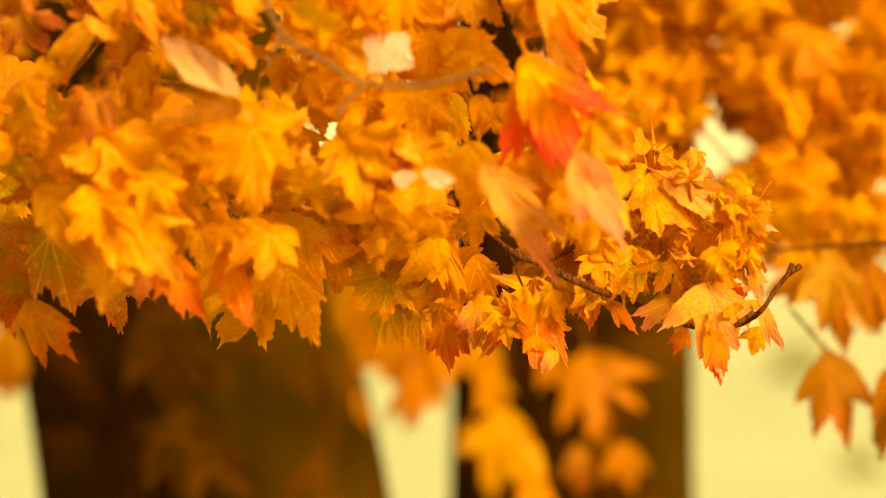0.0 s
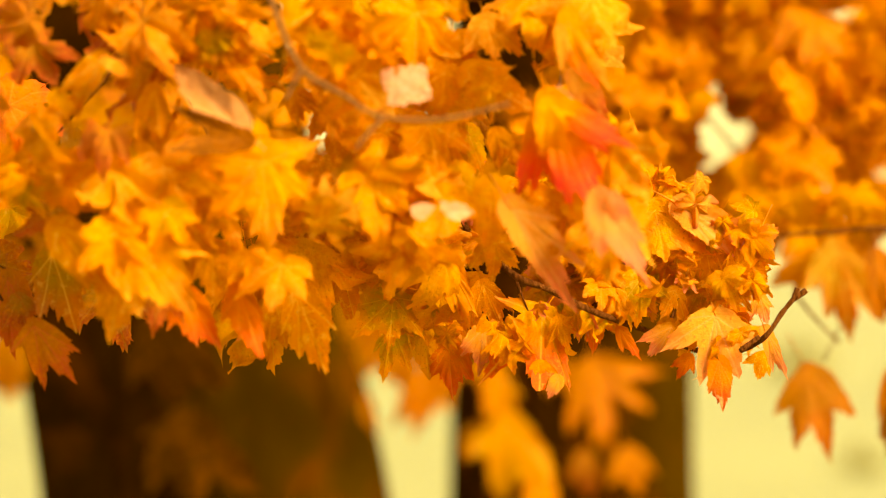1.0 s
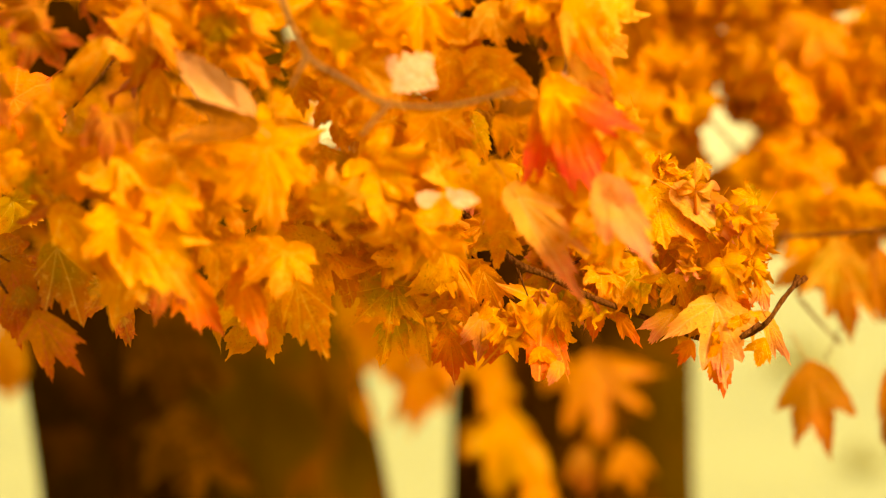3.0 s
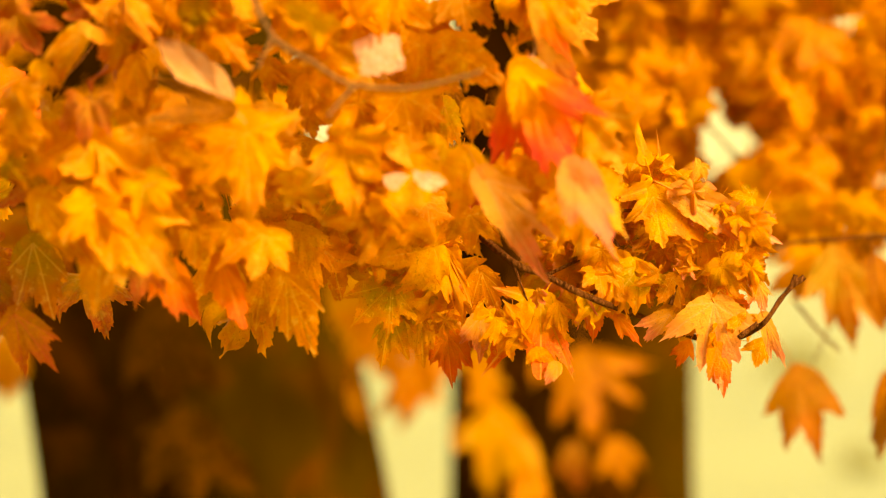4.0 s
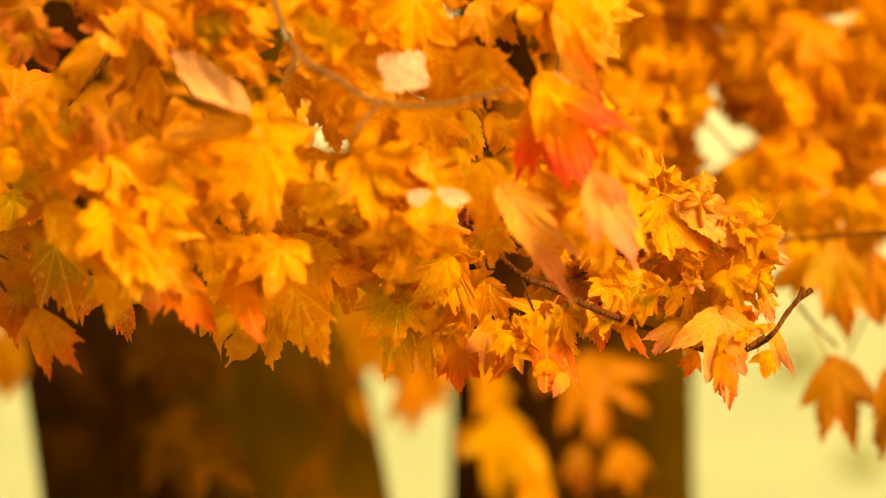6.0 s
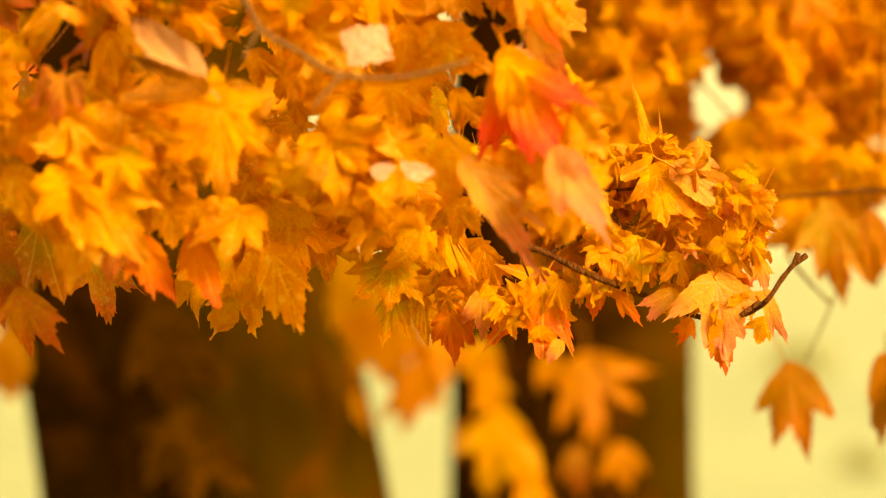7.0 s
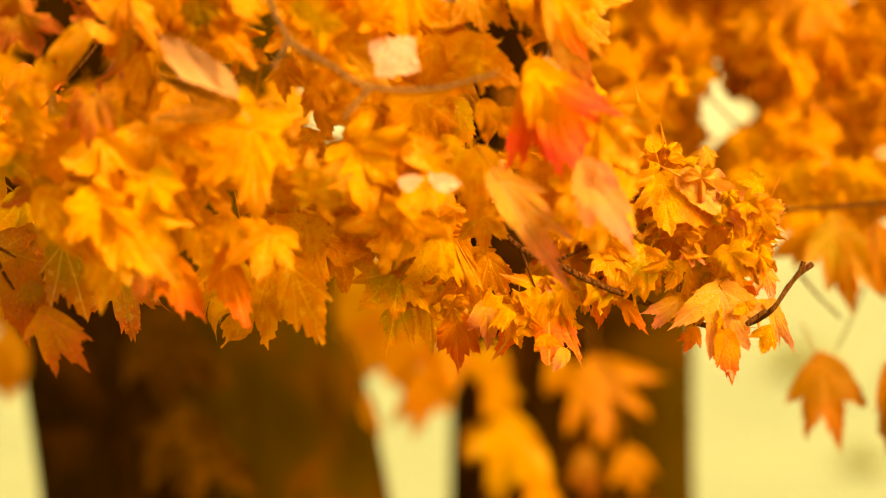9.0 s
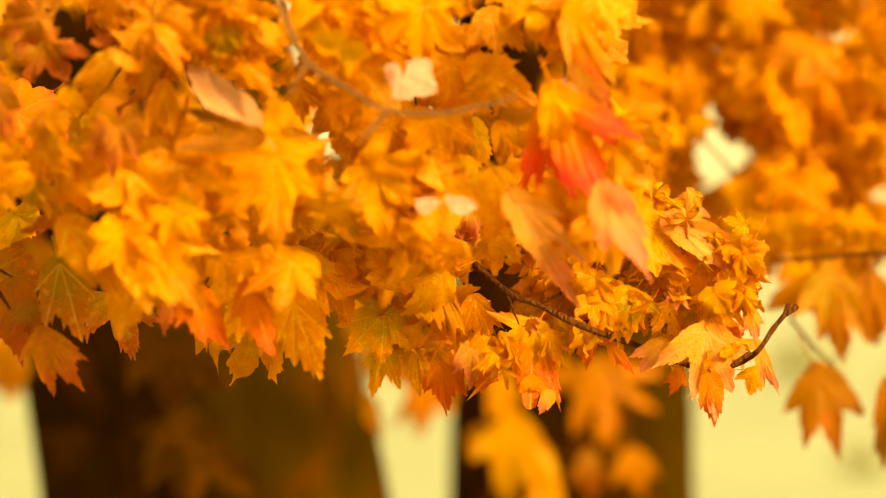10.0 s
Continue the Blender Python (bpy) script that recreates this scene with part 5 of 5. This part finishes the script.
scatter(b_branch, 24, 240, (-0.07, 0.355), (1.45, 1.66), (3.55, 3.72), (0.017, 0.052), (GOLD, YELLOW, PINK, GOLD, OLIVE, GOLD, GOLD),
        lambda x, y, z: b_edge(x, y, z) and z < 1.66 - 0.5 * max(0, x - 0.3), GAPS_MID, ("crumpled", "flat", "folded", "withered"), 6.0, 18.0)
scatter(b_branch, 34, 46, (-0.06, 0.33), (1.5, 1.65), (3.7, 3.8), (0.045, 0.07), (GOLD, YELLOW, GOLD), b_edge, GAPS_MID, ("flat", "folded"), 4.0, 16.0)
scatter(c_branch, 25, 6, (-0.54, -0.38), (1.52, 1.75), (3.45, 3.6), (0.07, 0.1), (RUSSET, REDDISH, OLIVE), gaps=GAPS_NEAR)
scatter(d_branch, 26, 330, (0.22, 0.75), (1.55, 2.03), (4.62, 5.45), (0.05, 0.1), WARM,
        lambda x, y, z: z > 1.62 - 0.06 * (x > 0.45) - 0.05 * (x > 0.58), GAPS_FAR)
scatter(g_branch, 27, 110, (-0.75, 0.3), (1.64, 2.05), (4.6, 5.6), (0.07, 0.11), WARM, gaps=GAPS_FAR)


# ---- what sways ----
def sway(branch, rows, gusts=()):
    """Keys the branch by its offsets (seconds, along X, along Z); gusts are the short moves between the rows."""
    home = branch.location.copy()
    walk(branch, [(t, pose(home.x + dx, home.y, home.z + dz)) for t, dx, dz in sorted([*rows, *gusts])])


def motions():
    sway(a1_branch, [(0, 0.0000, -0.0000), (0.5, 0.0505, -0.0421), (1, 0.0129, -0.0320), (1.5, -0.0129, 0.0056), (2, 0.0050, -0.0174), (2.5, 0.0292, -0.0252), (2.7, 0.0415, -0.0370), (3.25, -0.0045, -0.0028), (3.8, 0.0101, -0.0157), (4, -0.0056, -0.0022), (4.5, 0.0180, -0.0101), (5, 0.0056, -0.0382), (5.5, 0.0129, -0.0252), (6.2, 0.0112, -0.0112), (6.8, -0.0337, 0.0168), (7, -0.0325, 0.0202), (7.5, -0.0230, -0.0045), (8, -0.0062, -0.0084), (8.5, -0.0028, -0.0000), (9, -0.0011, -0.0011), (9.5, 0.0011, -0.0157), (10, 0.0230, -0.0297)],
         [(0.2, 0.0036, -0.0261), (0.3, 0.0361, -0.0425), (0.7, 0.0396, -0.0318), (0.8, 0.0263, -0.0305), (1.2, 0.0042, -0.0214), (1.3, 0.0041, -0.0113), (1.7, -0.0169, -0.0030), (1.8, -0.0058, -0.0093), (2.2, 0.0304, -0.0412), (2.3, 0.0477, -0.0441), (3.9, 0.0060, -0.0099), (4.2, 0.0184, -0.0095), (4.3, 0.0232, -0.0099), (4.7, 0.0116, 0.0104), (4.8, -0.0056, 0.0113), (5.2, 0.0115, -0.0385), (5.3, 0.0016, -0.0371), (5.6, 0.0103, -0.0218), (6.9, -0.0280, 0.0145), (7.2, -0.0208, -0.0000), (7.3, -0.0190, -0.0008), (7.7, -0.0204, -0.0064), (7.8, -0.0163, -0.0086), (8.2, -0.0039, -0.0113), (8.3, -0.0028, -0.0104), (8.7, -0.0042, 0.0078), (8.8, -0.0049, 0.0069), (9.2, 0.0096, -0.0124), (9.3, 0.0045, -0.0152), (9.7, 0.0160, -0.0196), (9.8, 0.0222, -0.0262)])
    sway(a2_branch, [(0, 0.0000, -0.0000), (0.5, 0.0367, -0.0367), (1, 0.0184, -0.0331), (1.5, -0.0085, -0.0085), (2, 0.0134, -0.0116), (2.5, 0.0343, -0.0165), (2.7, 0.0452, -0.0361), (3.25, 0.0061, -0.0074), (3.8, 0.0214, -0.0244), (4, -0.0092, -0.0025), (4.5, 0.0221, -0.0080), (5, 0.0061, -0.0477), (5.5, 0.0226, -0.0244), (6.2, 0.0123, -0.0153), (6.8, -0.0244, 0.0049), (7, -0.0221, 0.0074), (7.5, -0.0159, -0.0123), (8, 0.0006, -0.0110), (8.5, 0.0012, -0.0074), (9, 0.0061, -0.0043), (9.5, 0.0092, -0.0221), (10, 0.0233, -0.0269)],
         [(0.2, -0.0011, -0.0235), (0.3, 0.0275, -0.0384), (0.7, 0.0333, -0.0293), (0.8, 0.0241, -0.0293), (1.2, 0.0092, -0.0275), (1.3, 0.0086, -0.0201), (1.7, -0.0103, -0.0092), (1.8, 0.0011, -0.0115), (2.2, 0.0367, -0.0333), (2.3, 0.0528, -0.0356), (3.9, 0.0098, -0.0143), (4.2, 0.0172, -0.0086), (4.3, 0.0235, -0.0086), (4.7, 0.0143, 0.0063), (4.8, -0.0029, 0.0046), (5.2, 0.0155, -0.0436), (5.3, 0.0080, -0.0402), (5.6, 0.0189, -0.0218), (6.9, -0.0184, 0.0023), (7.2, -0.0120, -0.0103), (7.3, -0.0109, -0.0103), (7.7, -0.0132, -0.0120), (7.8, -0.0092, -0.0132), (8.2, 0.0017, -0.0155), (8.3, 0.0023, -0.0155), (8.7, 0.0011, 0.0017), (8.8, 0.0011, 0.0017), (9.2, 0.0166, -0.0166), (9.3, 0.0120, -0.0201), (9.7, 0.0207, -0.0224), (9.8, 0.0252, -0.0270)])
    sway(b_branch, [(0, 0.0000, -0.0000), (0.5, 0.0194, -0.0323), (1, 0.0058, -0.0277), (1.5, -0.0019, -0.0071), (2, 0.0110, 0.0032), (2.5, 0.0271, -0.0116), (2.7, 0.0168, -0.0207), (3.25, 0.0052, -0.0065), (3.8, 0.0097, -0.0271), (4, 0.0039, -0.0129), (4.5, 0.0219, -0.0194), (5, 0.0245, -0.0065), (5.5, 0.0039, -0.0213), (6.2, 0.0181, -0.0194), (6.8, 0.0155, 0.0026), (7, 0.0065, 0.0116), (7.5, -0.0032, -0.0103), (8, 0.0026, -0.0181), (8.5, 0.0032, -0.0123), (9, 0.0129, 0.0019), (9.5, -0.0026, -0.0368), (10, -0.0039, -0.0452)],
         [(0.2, -0.0019, -0.0205), (0.3, 0.0032, -0.0353), (0.7, 0.0058, -0.0225), (0.8, 0.0019, -0.0308), (1.2, 0.0019, -0.0237), (1.3, -0.0006, -0.0154), (1.7, -0.0032, -0.0026), (1.8, -0.0058, -0.0116), (2.2, 0.0045, -0.0225), (2.3, 0.0064, -0.0545), (3.9, 0.0071, -0.0186), (4.2, 0.0090, -0.0051), (4.3, 0.0096, -0.0199), (4.7, 0.0173, 0.0019), (4.8, 0.0186, 0.0026), (5.2, -0.0173, -0.0777), (5.3, 0.0039, -0.0391), (5.6, -0.0045, -0.0327), (6.9, 0.0039, -0.0045), (7.2, 0.0064, -0.0026), (7.3, 0.0026, -0.0141), (7.7, -0.0045, -0.0128), (7.8, -0.0064, -0.0167), (8.2, 0.0026, -0.0116), (8.3, -0.0026, -0.0180), (8.7, 0.0039, -0.0019), (8.8, 0.0090, 0.0045), (9.2, 0.0160, -0.0071), (9.3, 0.0173, -0.0071), (9.7, 0.0186, -0.0128), (9.8, 0.0186, -0.0039)])
    sway(b2_branch, [(0, 0.0000, -0.0000), (0.5, 0.0301, -0.0345), (1, 0.0125, -0.0282), (1.5, -0.0063, -0.0031), (2, 0.0088, -0.0063), (2.5, 0.0276, -0.0157), (2.7, 0.0251, -0.0264), (3.25, 0.0031, -0.0050), (3.8, 0.0113, -0.0220), (4, 0.0000, -0.0088), (4.5, 0.0188, -0.0138), (5, 0.0151, -0.0264), (5.5, 0.0075, -0.0226), (6.2, 0.0151, -0.0157), (6.8, -0.0094, 0.0094), (7, -0.0138, 0.0138), (7.5, -0.0157, -0.0050), (8, -0.0025, -0.0125), (8.5, 0.0025, -0.0050), (9, 0.0063, -0.0000), (9.5, 0.0000, -0.0251), (10, 0.0075, -0.0376)],
         [(0.2, -0.0007, -0.0220), (0.3, 0.0166, -0.0369), (0.7, 0.0209, -0.0250), (0.8, 0.0141, -0.0287), (1.2, 0.0054, -0.0224), (1.3, 0.0035, -0.0140), (1.7, -0.0088, -0.0039), (1.8, -0.0048, -0.0109), (2.2, 0.0173, -0.0298), (2.3, 0.0264, -0.0469), (3.9, 0.0076, -0.0152), (4.2, 0.0134, -0.0076), (4.3, 0.0157, -0.0148), (4.7, 0.0138, 0.0043), (4.8, 0.0065, 0.0040), (5.2, -0.0033, -0.0601), (5.3, 0.0024, -0.0392), (5.6, 0.0023, -0.0268), (6.9, -0.0127, 0.0039), (7.2, -0.0089, -0.0013), (7.3, -0.0103, -0.0067), (7.7, -0.0142, -0.0079), (7.8, -0.0127, -0.0112), (8.2, -0.0002, -0.0104), (8.3, -0.0016, -0.0130), (8.7, 0.0014, 0.0033), (8.8, 0.0033, 0.0057), (9.2, 0.0131, -0.0094), (9.3, 0.0114, -0.0105), (9.7, 0.0168, -0.0156), (9.8, 0.0193, -0.0146)])
    sway(c_branch, [(0, 0.0000, -0.0000), (0.5, 0.0245, -0.0184), (1, 0.0031, -0.0202), (1.5, -0.0245, 0.0153), (2, -0.0123, 0.0031), (2.5, 0.0123, -0.0202), (2.7, 0.0184, -0.0215), (3.25, 0.0000, -0.0049), (3.8, 0.0074, -0.0221), (4, -0.0178, -0.0074), (4.5, 0.0000, -0.0202), (5, -0.0123, -0.0356), (5.5, 0.0110, -0.0123), (6.2, 0.0049, -0.0092), (6.8, -0.0153, 0.0092), (7, -0.0123, 0.0123), (7.5, -0.0245, -0.0031), (8, -0.0110, -0.0000), (8.5, -0.0123, -0.0043), (9, 0.0153, -0.0080), (9.5, -0.0061, -0.0135), (10, 0.0110, -0.0294)],
         [(0.2, 0.0003, -0.0127), (0.3, 0.0180, -0.0209), (0.7, 0.0183, -0.0155), (0.8, 0.0107, -0.0163), (1.2, -0.0070, -0.0086), (1.3, -0.0096, 0.0001), (1.7, -0.0260, 0.0108), (1.8, -0.0193, 0.0073), (2.2, 0.0065, -0.0180), (2.3, 0.0186, -0.0235), (3.9, -0.0030, -0.0153), (4.2, -0.0024, -0.0149), (4.3, 0.0012, -0.0168), (4.7, -0.0057, -0.0082), (4.8, -0.0166, -0.0076), (5.2, -0.0013, -0.0294), (5.3, -0.0031, -0.0255), (5.6, 0.0088, -0.0111), (6.9, -0.0109, 0.0084), (7.2, -0.0126, 0.0002), (7.3, -0.0151, -0.0005), (7.7, -0.0214, -0.0020), (7.8, -0.0183, -0.0023), (8.2, -0.0110, -0.0053), (8.3, -0.0110, -0.0066), (8.7, -0.0025, -0.0011), (8.8, 0.0025, -0.0022), (9.2, 0.0123, -0.0133), (9.3, 0.0049, -0.0144), (9.7, 0.0042, -0.0189), (9.8, 0.0087, -0.0242)])
    sway(d_branch, [(0.0, 0.0000, -0.0000), (0.3, 0.0049, 0.0612), (0.5, 0.0065, 0.0367), (1.0, 0.0065, 0.0204), (1.5, 0.0033, 0.0041), (2.0, 0.0082, 0.0449), (2.5, 0.0163, 0.0261), (2.7, 0.0147, -0.0000), (3.25, 0.0082, 0.0326), (3.8, 0.0082, 0.0245), (4.0, 0.0065, 0.0090), (4.5, 0.0082, 0.0326), (5.0, 0.0065, 0.0204), (5.3, 0.0082, 0.0734), (5.5, 0.0000, -0.0098), (6.2, 0.0049, 0.0326), (6.8, -0.0041, 0.0775), (7.0, -0.0033, 0.0734), (7.5, 0.0041, 0.0816), (8.0, 0.0098, 0.0530), (8.5, 0.0000, -0.0016), (9.0, 0.0082, 0.0555), (9.5, 0.0122, 0.0612), (10.0, 0.0000, -0.0147)])
    sway(e_branch, [(0.0, 0.0000, -0.0000), (0.5, -0.0322, -0.0140), (1.0, -0.0297, -0.0148), (1.5, -0.0132, -0.0124), (2.0, -0.0181, -0.0107), (2.5, -0.0132, -0.0008), (2.7, -0.0165, -0.0066), (3.25, -0.0313, -0.0132), (3.8, -0.0247, -0.0124), (4.0, -0.0454, -0.0165), (4.5, -0.0412, -0.0173), (5.0, -0.0445, -0.0140), (5.5, 0.0478, 0.0049), (6.2, -0.0165, -0.0099), (6.8, -0.0495, -0.0124), (7.0, -0.0561, -0.0140), (7.5, -0.0247, -0.0082), (8.0, -0.0041, -0.0025), (8.5, 0.0346, 0.0115), (9.0, -0.0115, -0.0000), (9.5, 0.0198, 0.0157), (10.0, -0.0165, -0.0140)])
    sway(f_branch, [(0.0, 0.0000, -0.0000), (0.5, -0.0089, 0.0111), (1.0, 0.0111, -0.0067), (1.5, -0.0111, 0.0089), (2.0, 0.0044, -0.0022), (2.5, 0.0156, 0.0033), (3.25, 0.0000, -0.0067), (4.0, -0.0111, 0.0089), (4.5, -0.0156, -0.0044), (5.0, -0.0089, -0.0000), (5.5, -0.0133, 0.0044), (6.2, 0.0022, -0.0056), (7.0, -0.0044, -0.0000), (7.5, 0.0089, -0.0000), (8.0, 0.0111, -0.0067), (8.5, 0.0067, 0.0089), (9.0, 0.0133, -0.0089), (9.5, 0.0222, -0.0044), (10.0, 0.0200, -0.0089)])
    sway(g_branch, [(0.0, 0.0000, -0.0000), (0.5, 0.0105, 0.0132), (1.0, 0.0070, 0.0044), (1.5, -0.0035, -0.0035), (2.0, 0.0053, 0.0123), (2.5, 0.0123, 0.0053), (3.25, 0.0035, 0.0035), (4.0, 0.0018, -0.0000), (4.5, 0.0088, 0.0088), (5.0, 0.0035, -0.0035), (5.5, 0.0000, -0.0070), (6.2, 0.0035, 0.0088), (7.0, -0.0070, 0.0220), (7.5, 0.0000, 0.0176), (8.0, 0.0053, 0.0105), (8.5, 0.0018, -0.0018), (9.0, 0.0053, 0.0132), (9.5, 0.0070, 0.0088), (10.0, 0.0018, -0.0088)])
    sway(h_branch, [(t, 0.6 * dx, 0.6 * dz) for t, dx, dz in ((0.0, 0.0, 0.0), (1.2, 0.004, -0.003), (2.5, -0.005, 0.002), (4.0, 0.003, -0.002), (5.4, -0.003, 0.004), (7.0, 0.005, -0.001), (8.5, 0.0, 0.0), (10.0, 0.004, -0.003))])
    for ob, place, turn, seed, degrees in FLUTTER:
        rng = random.Random(seed)
        p1, p2, p3 = (rng.uniform(0, 6.28) for _ in range(3))
        f1, f2 = rng.uniform(0.5, 0.8), rng.uniform(0.3, 0.6)
        rows = []
        for i in range(21):
            t = i * 0.5
            e = Euler((radians(degrees) * math.sin(6.28 * f1 * t + p1), radians(degrees) * math.sin(6.28 * f2 * t + p2),
                       radians(degrees * 0.6) * math.sin(6.28 * f2 * t + p3)))
            rows.append((t, Matrix.LocRotScale(place, turn @ e.to_quaternion(), None)))
        walk(ob, rows)


motions()
